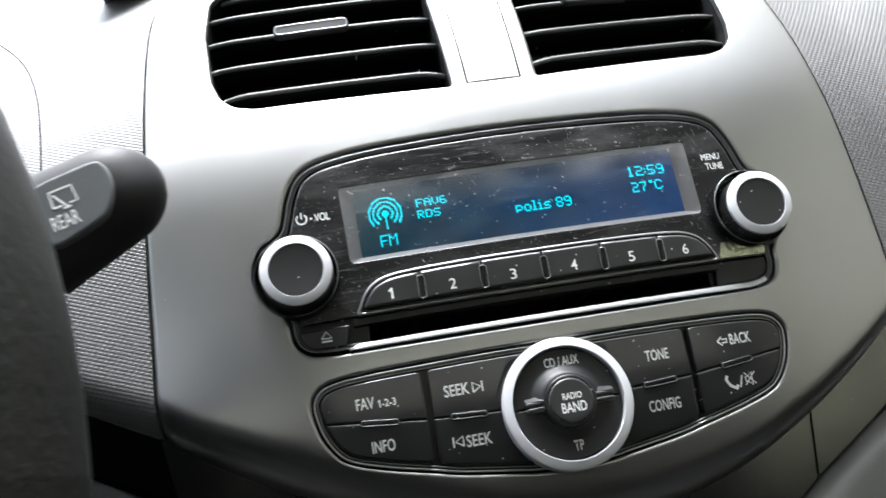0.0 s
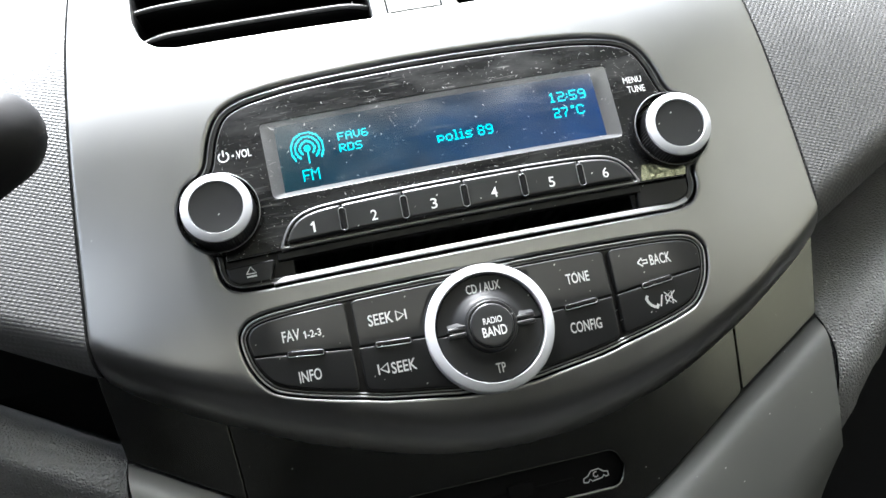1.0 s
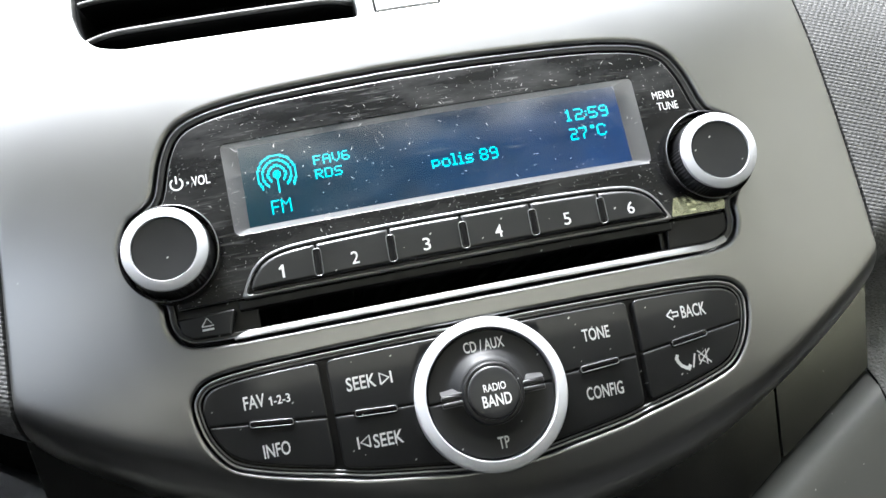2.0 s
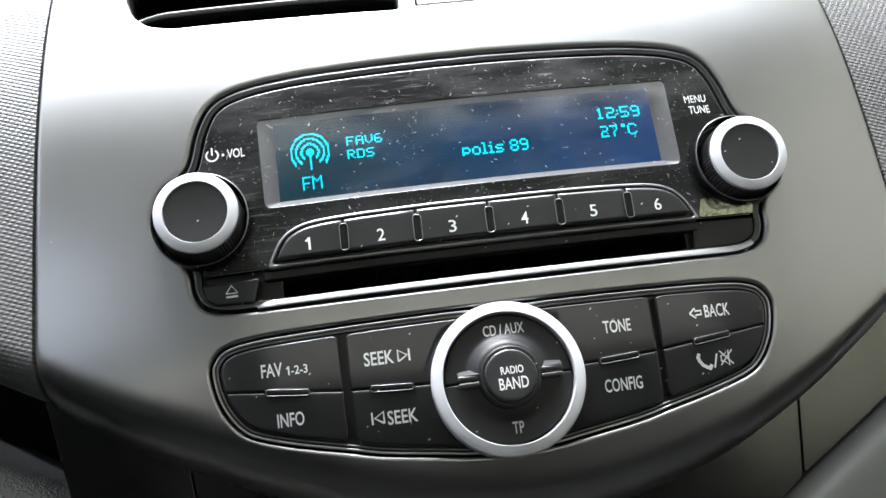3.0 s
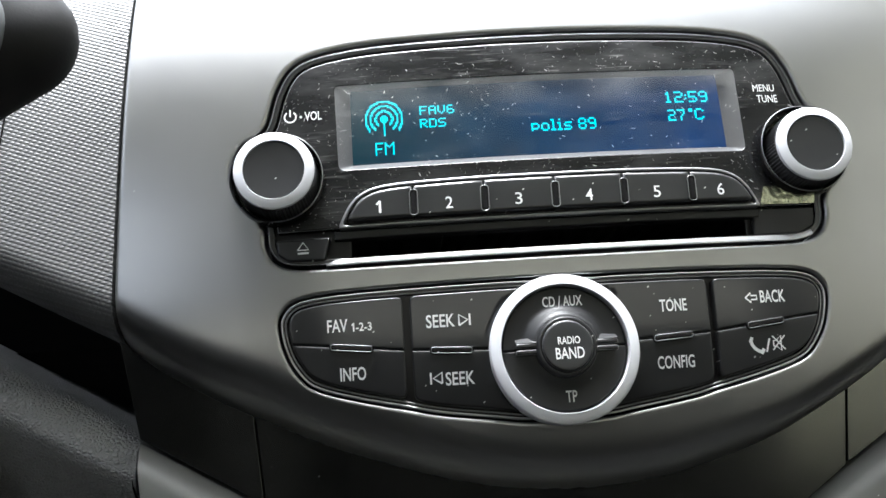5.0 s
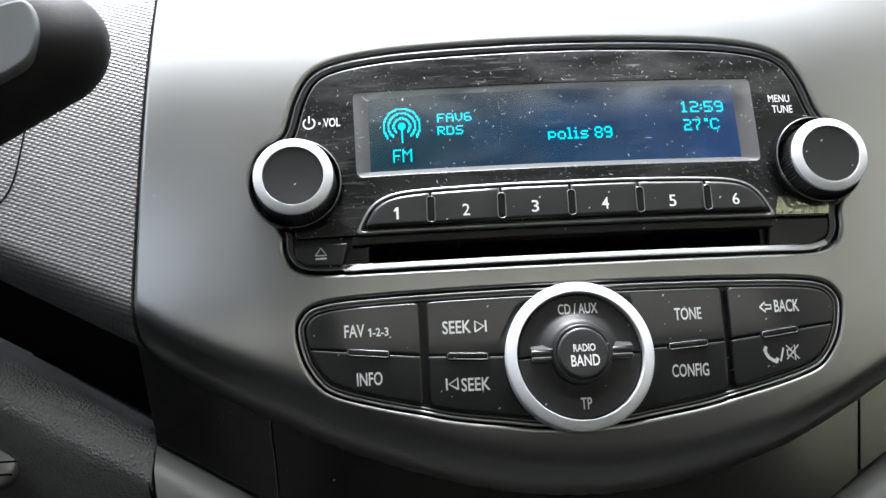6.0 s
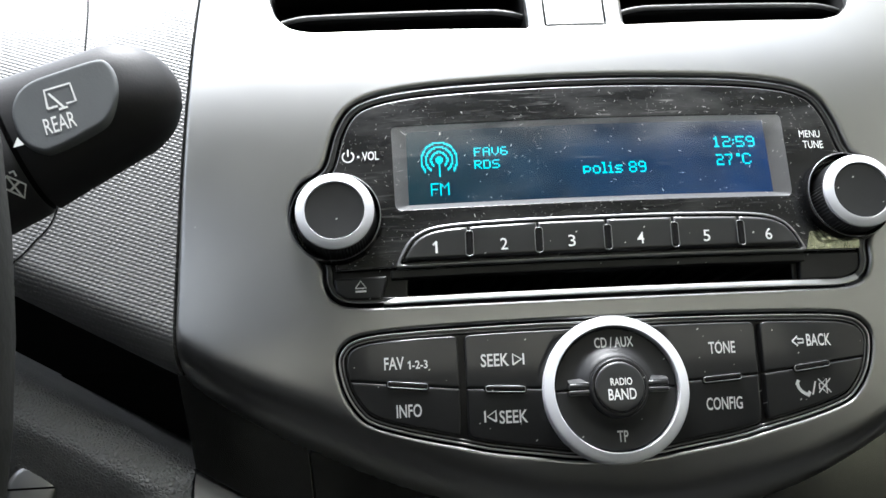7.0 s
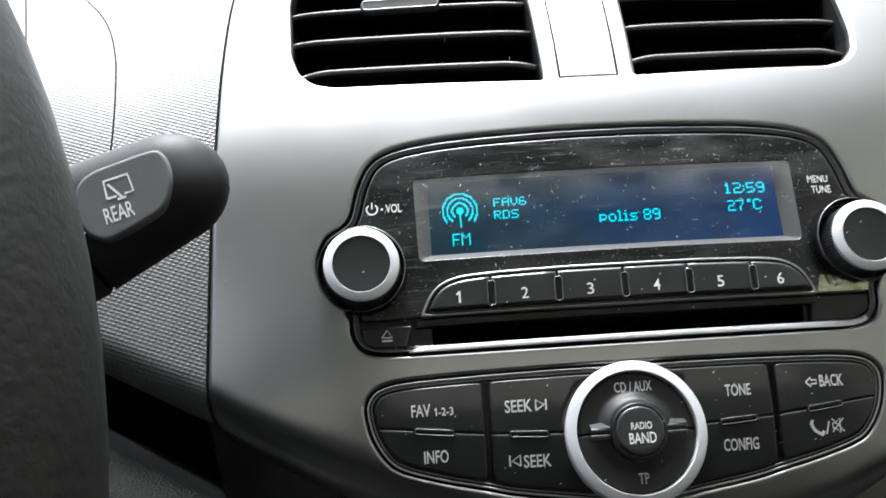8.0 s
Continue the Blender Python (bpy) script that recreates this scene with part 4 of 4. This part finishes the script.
EDGE_SIDE = spline(mm([(125, 209), (129.4, 195), (131.0, 178), (131.8, 148), (132.5, 110), (133.7, 72), (134.4, 45), (134.9, 26), (135.1, 17), (135.2, 10)]), 6, False)


def side_x(z):
    """Where the fascia's side edge runs at a height."""
    zs, xs = EDGE_SIDE[::-1, 1], EDGE_SIDE[::-1, 0]
    return float(np.interp(z, zs, xs))


for s in (-1, 1):
    rows = []
    levels = STEPS + [0.04 + 0.006 * k for k in range(1, 29)]
    for lv in levels:
        row = []
        for i in range(60):
            f = i / 59
            x = 0.1345 + 0.5655 * f ** 1.8
            z = dash_low(x) + lv
            x = x if f > 0.35 else side_x(z) + (x - 0.1345)
            row.append((s * x, dash_y(s * x, z), z))
        rows.append(row)
    under = [(x, y + 0.06, z + 0.004) for x, y, z in rows[0]]
    crest = [(x, y + 0.04, z + 0.012) for x, y, z in rows[-1]]
    deck = [(x, 0.55, 0.43) for x, y, z in rows[-1]]
    inner = [(p[0], p[1] + 0.03, p[2]) for p in [r[0] for r in rows]]
    part("wing", joined(loft([under] + rows + [crest, deck]), loft([[r[0] for r in rows], inner])), HATCH, dash, smooth=60)
part("deck", loft([[(x, 0.062, 0.220), (x, 0.090, 0.235), (x, 0.55, 0.43)] for x in (-0.16, 0.0, 0.16)]), HATCH, dash)


def seam(pts):
    path = [(x, dash_y(x, z) + 0.00015, z) for x, z in spline(mm(pts), 8, False)]
    return tube(path, 0.00042, 6)


part("seam", seam([(-215, 215), (-196.3, 196.6), (-182, 176.5), (-174, 156), (-170.3, 136), (-168.6, 115), (-169.2, 95), (-172.4, 66), (-178.9, 55.8), (-185.5, 49.2), (-196, 43)]), DARK, dash, "dark seam round the instrument hood")
part("seam", seam([(-230, 215), (-221, 197), (-208, 157), (-204, 120), (-205, 80)]), DARK, dash)

# ---- lower console ----
lower = thing("lower_console", "graphite plastic lower console with cover panels and a slider slot", "console")


def low_y(x, z):
    return 0.0165 + 0.9 * x * x + 0.2 * (-0.017 - z)


def tuck(x, z):
    """How far the console's passenger side turns back along its slanting lower edge."""
    return 60.0 * max(0.0, -0.0560 + 1.2 * (x - 0.1315) - z) ** 2 if x > 0 else 0.0


SMILE = [(131.9, -17.2), (112, -28.6), (92.3, -40.2), (70, -54.6), (46.5, -68.9), (25, -78), (0, -82)]
smile = spline(mm(SMILE + [(-x, z) for x, z in SMILE[-2::-1]]), 8, False)
plate = [np.array((0.0925, -0.0398))] + [p for p in smile if abs(p[0]) < 0.0915] + [np.array((-0.0925, -0.0398))]
PLATE = np.array(plate + [np.array((-0.0945, -0.0150)), np.array((-0.0960, 0.0050)), np.array((-0.05, -0.02)), np.array((0.0, -0.03)), np.array((0.05, -0.02)), np.array((0.0960, 0.0050)), np.array((0.0945, -0.0150))])
SLIDE = rounded(mm([(-40, -62), (38, -61.8), (40.6, -55.5), (38, -49.6), (-38, -50.2), (-42, -56)]), mm([5, 5, 3, 5, 5, 3]), 5)
part("centre_plate", shell(thinned(inset(PLATE, 0.0002), 0.0006), low_y, edged(0.0004, 0.02), [SLIDE], [edged(0.0010, 0.010)], grid=0.008), LOWER, lower)
pocket = part("slider_pocket", shell(inset(SLIDE, -0.001), lambda x, z: low_y(x, z) + 0.0035, [(0, 0.003), (0, 0)], grid=0.01), DARK, lower, "sunk black slider pocket")
part("slider_groove", shell(rounded(mm([(-30, -57.4), (22, -57.2), (22, -56.0), (-30, -56.2)]), 0.0005, 3), lambda x, z: low_y(x, z) + 0.0032, edged(0.0003, 0.002)), DARK, pocket)
part("slider_lever", shell(rounded(mm([(-3, -59.5), (7, -59.3), (7, -53.6), (-3, -53.8)]), 0.001, 3), lambda x, z: low_y(x, z) + 0.0018, edged(0.0008, 0.004)), DARK, pocket)
sink = lambda x, z: low_y(x, z) + 0.0034
car = mm([(25.3, -58.7), (25.5, -57.4), (27.2, -56.7), (28.6, -55.2), (31.6, -54.9), (33.2, -56.2), (34.9, -56.5), (34.9, -57.9), (33.9, -58.2), (33.2, -57.5), (32.4, -58.3), (28.6, -58.8), (27.8, -58.0), (26.9, -59.0), (25.3, -58.7)])
part("car_symbol", strokes([car, arc(0.0302, -0.0567, 0.0009, 60, 330)], 0.00042, sink), PRINT, pocket, "white outline of a car with a turning arrow")
for s in (-1, 1):
    quad = [(s * 96.2, 6.0), (s * 137.5, 16.0), (s * 131.8, -16.5), (s * 92.6, -39.2)]
    loop = ccw(rounded(mm(quad), 0.001, 3))
    part("cover_panel", shell(inset(loop, 0.0001), lambda x, z: low_y(x, z) - 0.0002, edged(0.0003, 0.02), grid=0.008), LOWER, lower, "flat blank cover panel")
sect = [(0.0, 0.020), (0.0, 0.0010), (0.0003, 0.0002), (0.0012, -0.0010), (0.0028, -0.0028), (0.0045, -0.0046), (0.0062, -0.0062), (0.0082, -0.0076), (0.0105, -0.0086), (0.014, -0.0095), (0.019, -0.0102), (0.026, -0.0110), (0.036, -0.0118), (0.050, -0.0122), (0.070, -0.0105), (0.090, -0.003), (0.110, 0.015)]
rows = []
for off, dy in sect:
    row = []
    for x, z in smile:
        d = np.array([-1.1 * x, -1.0])
        d /= np.linalg.norm(d)
        q = np.array([x, z - 0.0003]) + d * off
        row.append((q[0], low_y(q[0], q[1]) + dy + tuck(q[0], q[1]), q[1]))
    rows.append(row)
part("lower_frame", loft(rows), FRAME, lower, "rounded satin lower frame", 180)


# ---- grained panels below the dash ----
def knee_panel(s):
    base = -0.0125 if s < 0 else -0.0100
    panel = thing("knee_panel", "grained dark grey plastic panel with a rounded upper ridge", "dashboard panel", group="knee panels")
    prof = [(-0.0030, 0.150), (-0.0020, 0.085), (-0.0012, 0.062), (-0.0010, 0.0550), (-0.0012, 0.0500), (-0.0018, 0.0466), (-0.0030, 0.0438), (-0.0048, 0.0416), (-0.0072, 0.0398), (-0.0100, 0.0383), (-0.0128, 0.0373), (-0.0150, 0.0370), (-0.0172, 0.0376), (-0.0205, 0.0396), (-0.028, 0.0456), (-0.040, 0.056), (-0.056, 0.070), (-0.066, 0.09)]
    if s > 0:
        prof = [(0.040, 0.120), (0.030, 0.098), (0.022, 0.083), (0.015, 0.071), (0.010, 0.0640), (0.005, 0.0575), (0.0, 0.0515), (-0.005, 0.0465), (-0.010, 0.0425), (-0.016, 0.0396), (-0.022, 0.0384), (-0.030, 0.0392), (-0.038, 0.0424), (-0.048, 0.0485), (-0.058, 0.0550), (-0.070, 0.063), (-0.084, 0.074), (-0.100, 0.09)]
    rows = []
    for v, y in prof:
        row = []
        for i in range(40):
            x = 0.1318 + 0.45 * (i / 39) ** 1.5
            z = base + 0.55 * (min(x, 0.30) - 0.134) + v
            xx = x
            if i == 0:
                xx = (0.1350 if s < 0 else 0.1318) - 0.16 * max(0.0, -0.030 - z)
            row.append((s * xx, y - (0.003 if s < 0 else 0.014) + 0.06 * max(0, x - 0.134) + tuck(s * xx, z), z))
        rows.append(row)
    inner = [(r[0][0], r[0][1] + 0.03, r[0][2]) for r in rows]
    part("panel_skin", joined(loft(rows), loft([[r[0] for r in rows], inner])), HIDE, panel, smooth=60)
    part("edge_gap", tube([(r[0][0] - s * 0.0003, r[0][1] + 0.0004, r[0][2]) for r in rows], 0.0004, 6), DARK, panel, "dark gap along the console")
    return panel


for s in (-1, 1):
    knee_panel(s)
# added board, near-black in place of the shade under the dashboard
foot = thing("footwell_shade", "near-black board added for the shade under the dashboard", "wall", kind="structure")
part("shade_board", box(-0.7, 0.7, 0.14, 0.15, -0.5, 0.03), DARK, foot)

# ---- ignition lock ----
lock = thing("ignition_lock", "round satin metal ignition lock with a dark key slot", "ignition lock", at=(-0.1910, 0.050, -0.0194))
part("barrel", lathe([(0.0084, 0.020), (0.0084, 0.003), (0.0081, 0.0010), (0.0074, 0.0002), (0.0060, 0.0), (0.0003, -0.0002)], 48), BRIGHT, lock, smooth=60)
for z, half in ((0.0, 0.0080), (-0.0042, 0.0068)):
    part("key_slot", box(-half, half, -0.0003, 0.0010, z - 0.00035, z + 0.00035), DARK, lock)

# ---- wiper stalk ----
stalk = thing("wiper_stalk", "black plastic wiper stalk with a grey face lettered REAR", "control stalk", at=(-0.1160, -0.1080, 0.0437))
AX = Vector((math.cos(radians(26)), 0.02, math.sin(radians(26)))).normalized()
AU = Vector((-math.sin(radians(26)), 0, math.cos(radians(26))))
AW = Vector((0, 1, 0))
AT = Vector((-0.0017, 0, 0.0045))


def stalk_ring(s, a, b):
    return [tuple(AT + AX * s + AU * (a * math.copysign(abs(math.sin(t)) ** 0.85, math.sin(t))) + AW * (b * math.copysign(abs(math.cos(t)) ** 0.85, math.cos(t)))) for t in (2 * math.pi * k / 48 for k in range(48))]


rows = [stalk_ring(0.0134 - 0.0124 * (1 - math.sqrt(max(0, 1 - k ** 2))), 0.0110 * k, 0.0094 * k) for k in (0.02, 0.25, 0.5, 0.7, 0.82, 0.90, 0.95, 0.985, 1.0)]
rows += [stalk_ring(-s, 0.0111 + 0.12 * s, 0.0095) for s in (0.001, 0.006, 0.011, 0.0165)]
part("stalk_head", loft(rows, True), STALK, stalk, smooth=180)
rows = [stalk_ring(-0.0165, 0.0124, 0.0086), stalk_ring(-0.0180, 0.0124, 0.0086)]
part("groove", loft(rows, True), DARK, stalk)
rows = [stalk_ring(-0.0175, 0.0128, 0.0090), stalk_ring(-0.0181, 0.0134, 0.0095), stalk_ring(-0.034, 0.0142, 0.0098), stalk_ring(-0.050, 0.0124, 0.0090), stalk_ring(-0.0600, 0.0080, 0.0070), stalk_ring(-0.1300, 0.0070, 0.0060)]
collar = part("rotary_collar", loft(rows, True), STALK, stalk, "turning collar with a wiper symbol", 60)
flat = lambda x, z: -0.0098 + 0.01 * x
PADL = ccw(spline(mm([(-15.6, -1.2), (-15.2, 3.0), (-12.8, 5.7), (-7.5, 7.8), (-1.6, 9.7), (0.6, 9.0), (2.1, 6.3), (2.5, 2.5), (1.2, -1.8), (-1.9, -4.3), (-7.6, -7.4), (-10.2, -7.8), (-13.4, -5.9)]), 4))
face = part("stalk_face", shell(PADL, flat, edged(0.0007, 0.006), grid=0.003), PAD, stalk, "grey face of the stalk")
rear = letters("REAR", 0, 0, 0.0055, 0.0031, lambda x, z: 0, 0.005)
turn = Matrix.Rotation(radians(-17), 3, "Y")


def onface(data, x, z):
    pts = [turn @ Vector((v[0], 0, v[2])) for v in data[0]]
    return [(p.x + x, flat(p.x + x, p.z + z) - 0.00012, p.z + z) for p in pts], data[1]


def collar_y(x, z):
    """Front of the collar's rounded side."""
    p = abs(AU.dot(Vector((x, 0, z)) - Vector((AT.x, 0, AT.z)))) / 0.0137
    return -0.0097 * (1 - min(0.98, p ** (1 / 0.85)) ** 2) ** 0.425


zero = lambda x, z: 0.0
part("lettering", onface(rear, -0.0071, -0.0025), PRINT, face)
pane_lines = strokes([mm([(-2.4, -1.9), (-2.2, 1.7), (2.4, 1.7), (2.6, -1.9), (0.9, -1.9)]), mm([(-2.4, -1.9), (-0.6, -1.9)]), mm([(-1.6, 0.9), (0.4, -2.6)]), mm([(-0.6, -2.6), (1.0, -2.6)])], 0.00042, zero)
part("wiper_symbol", onface(pane_lines, -0.0076, 0.0027), PRINT, face, "white rear window wiper symbol")
spot = [turn @ Vector(v) for v in ((-0.0009, 0, -0.0006), (0.0010, 0, -0.0006), (0.0002, 0, 0.0011))]
part("pointer_mark", ([(p.x - 0.0142, -0.0098, p.z - 0.0060) for p in spot], [(0, 1, 2)]), PRINT, stalk)
mark = strokes([mm([(-2, -1.2), (-1.8, 1.2), (1.8, 1.2), (2, -1.2), (-2, -1.2)]), mm([(-1.6, 1.0), (1.7, -1.2)]), mm([(-0.4, -1.2), (0.6, 1.2)]), mm([(-1.6, 1.9), (-0.9, 2.6), (-0.2, 1.9)])], 0.0004, zero)
back = Matrix.Rotation(radians(24), 3, "Y")
pts = [back @ Vector((v[0], 0, v[2])) for v in mark[0]]
part("wash_symbol", ([(0.85 * p.x - 0.0151, collar_y(0.85 * p.x - 0.0151, 0.85 * p.z - 0.0132) - 0.0006, 0.85 * p.z - 0.0132) for p in pts], mark[1]), PRINT, collar)

# ---- steering wheel ----
wheel = thing("steering_wheel", "dark grained steering wheel with a thick rim", "steering wheel", at=(-0.2838, -0.168, -0.015))
rows = []
for k in range(96):
    a = 2 * math.pi * k / 96
    row = []
    for j in range(24):
        b = 2 * math.pi * j / 24
        r = 0.1600 + 0.0155 * math.cos(b)
        row.append((r * math.cos(a), 0.0165 * math.sin(b), r * math.sin(a)))
    rows.append(row)
rows.append(rows[0])
part("rim", loft(rows, True), WHEEL, wheel, "thick dark rim with fine grain", 180)
part("hub", lathe([(0.062, 0.060), (0.070, 0.040), (0.072, 0.020), (0.066, 0.010), (0.040, 0.004), (0.0004, 0.002)], 48), STALK, wheel, smooth=60)
for a in (180, 235, 305):
    d = Vector((math.cos(radians(a)), 0, math.sin(radians(a))))
    part("spoke", tube([d * 0.06 + Vector((0, 0.025, 0)), d * 0.11 + Vector((0, 0.012, 0)), d * 0.152], 0.011, 10), STALK, wheel)
column = thing("steering_column", "dark plastic steering column shroud behind the wheel", "steering column", at=(-0.2885, -0.09, -0.015))
part("shroud", lathe([(0.0004, 0.0), (0.040, 0.0), (0.046, 0.004), (0.050, 0.06), (0.052, 0.16), (0.0004, 0.165)], 40), STALK, column, smooth=60)

# ---- the rest of the cabin, unseen and plain, set to shape the light, and the ground outside ----


def wall(name, data, material, label):
    ob = part(name, data, material, None)
    return tagged(ob, label, "car body", kind="structure")


wall("cabin_floor", box(-0.72, 0.72, -0.90, 0.75, 0.28, 0.33), SHADE_FLOOR, "unseen car floor, near-black for the shade in the footwells")
# unseen; blocks light on the driver's side, openings give the fascia's pale reflections
wall("wall_left", joined(box(-0.77, -0.72, -0.90, -0.82, 0.28, 1.46), box(-0.77, -0.72, -0.82, -0.42, 0.28, 1.26), box(-0.77, -0.72, -0.42, 0.30, 0.28, 1.24), box(-0.77, -0.72, 0.30, 0.75, 0.28, 1.00)), CABIN_SHADE, "unseen dark wall on the driver's side, its height set to block light")
# unseen; sill height chosen for the light from the right
wall("wall_right", box(0.72, 0.77, -0.90, 0.75, 0.28, 0.80), CABIN_SHADE, "unseen dark wall on the passenger's side, kept low to let light in")
# added close behind: keeps low reflections dark, its opening brightens the keys
rear = joined(box(-0.77, -0.68, -0.95, -0.90, 0.28, 1.52), box(-0.68, 0.68, -0.95, -0.90, 0.28, 1.18), box(-0.68, 0.68, -0.95, -0.90, 1.43, 1.52), box(0.68, 0.77, -0.95, -0.90, 0.28, 1.52))
wall("wall_rear", rear, CABIN_SHADE, "unseen dark wall behind, with an opening placed for reflections")
wall("wall_front", box(-0.77, 0.77, 0.75, 0.80, 0.28, 0.99), CABIN_SHADE, "bulkhead under the windscreen")
# unseen; front edge and left gap placed to shape the light
wall("ceiling", joined(box(-0.53, 0.53, -0.95, -0.08, 1.46, 1.50), box(-0.77, -0.53, -0.95, -0.82, 1.46, 1.50), box(-0.77, -0.53, -0.42, -0.08, 1.46, 1.50)), LINING, "unseen grey cloth roof, its front edge and gap set to shape the light")
for s in (-1, 1):
    wall("pillar", tube([(s * 0.735, 0.72, 1.0), (s * 0.69, 0.25, 1.28), (s * 0.54, -0.10, 1.45)], 0.035, 12), LINING, "grey windscreen pillar")
    wall("roof_rail", box(s * 0.54 - 0.03, s * 0.54 + 0.03, -0.95, -0.08, 1.42, 1.48), LINING, "grey roof rail over the door")
wall("ground", box(-3000, 3000, -3000, 3000, -0.1, 0.0), GROUND, "open ground outside the car")


def hedge(name, x0, y0, x1, y1, tall, tall_end, label):
    """A thick, uneven bank of unseen foliage, added along a line outside the car to block low sky."""
    rng = random.Random(7)
    rows = []
    n = 40
    nx, ny = (y1 - y0), -(x1 - x0)
    ln = math.hypot(nx, ny)
    nx, ny = nx / ln, ny / ln
    tops = [tall + (tall_end - tall) * i / n + 1.2 * rng.random() for i in range(n + 1)]
    for i in range(n + 1):
        x, y = x0 + (x1 - x0) * i / n, y0 + (y1 - y0) * i / n
        row = []
        for off, h in ((0.9, 0.0), (1.1, 0.35), (0.9, 0.7), (0.4, 0.93), (0.0, 1.0), (-0.5, 0.9), (-0.9, 0.0)):
            o = off + 0.35 * (rng.random() - 0.5)
            row.append((x + nx * o, y + ny * o, tops[i] * h))
        rows.append(row)
    ob = part(name, loft(rows), FOLIAGE, None, smooth=180)
    return tagged(ob, label, "hedge", kind="structure")


# both unseen; heights set to dim the sky and tint the reflections
hedge("backdrop", 7.0, -14.0, 7.0, 14.0, 6.5, 14.0, "unseen bank of dull green foliage added to dim the sky beside the car")
hedge("backdrop", -14.0, -9.0, 14.0, -9.0, 5.6, 6.4, "unseen bank of dull green foliage added to dim the sky behind the car")
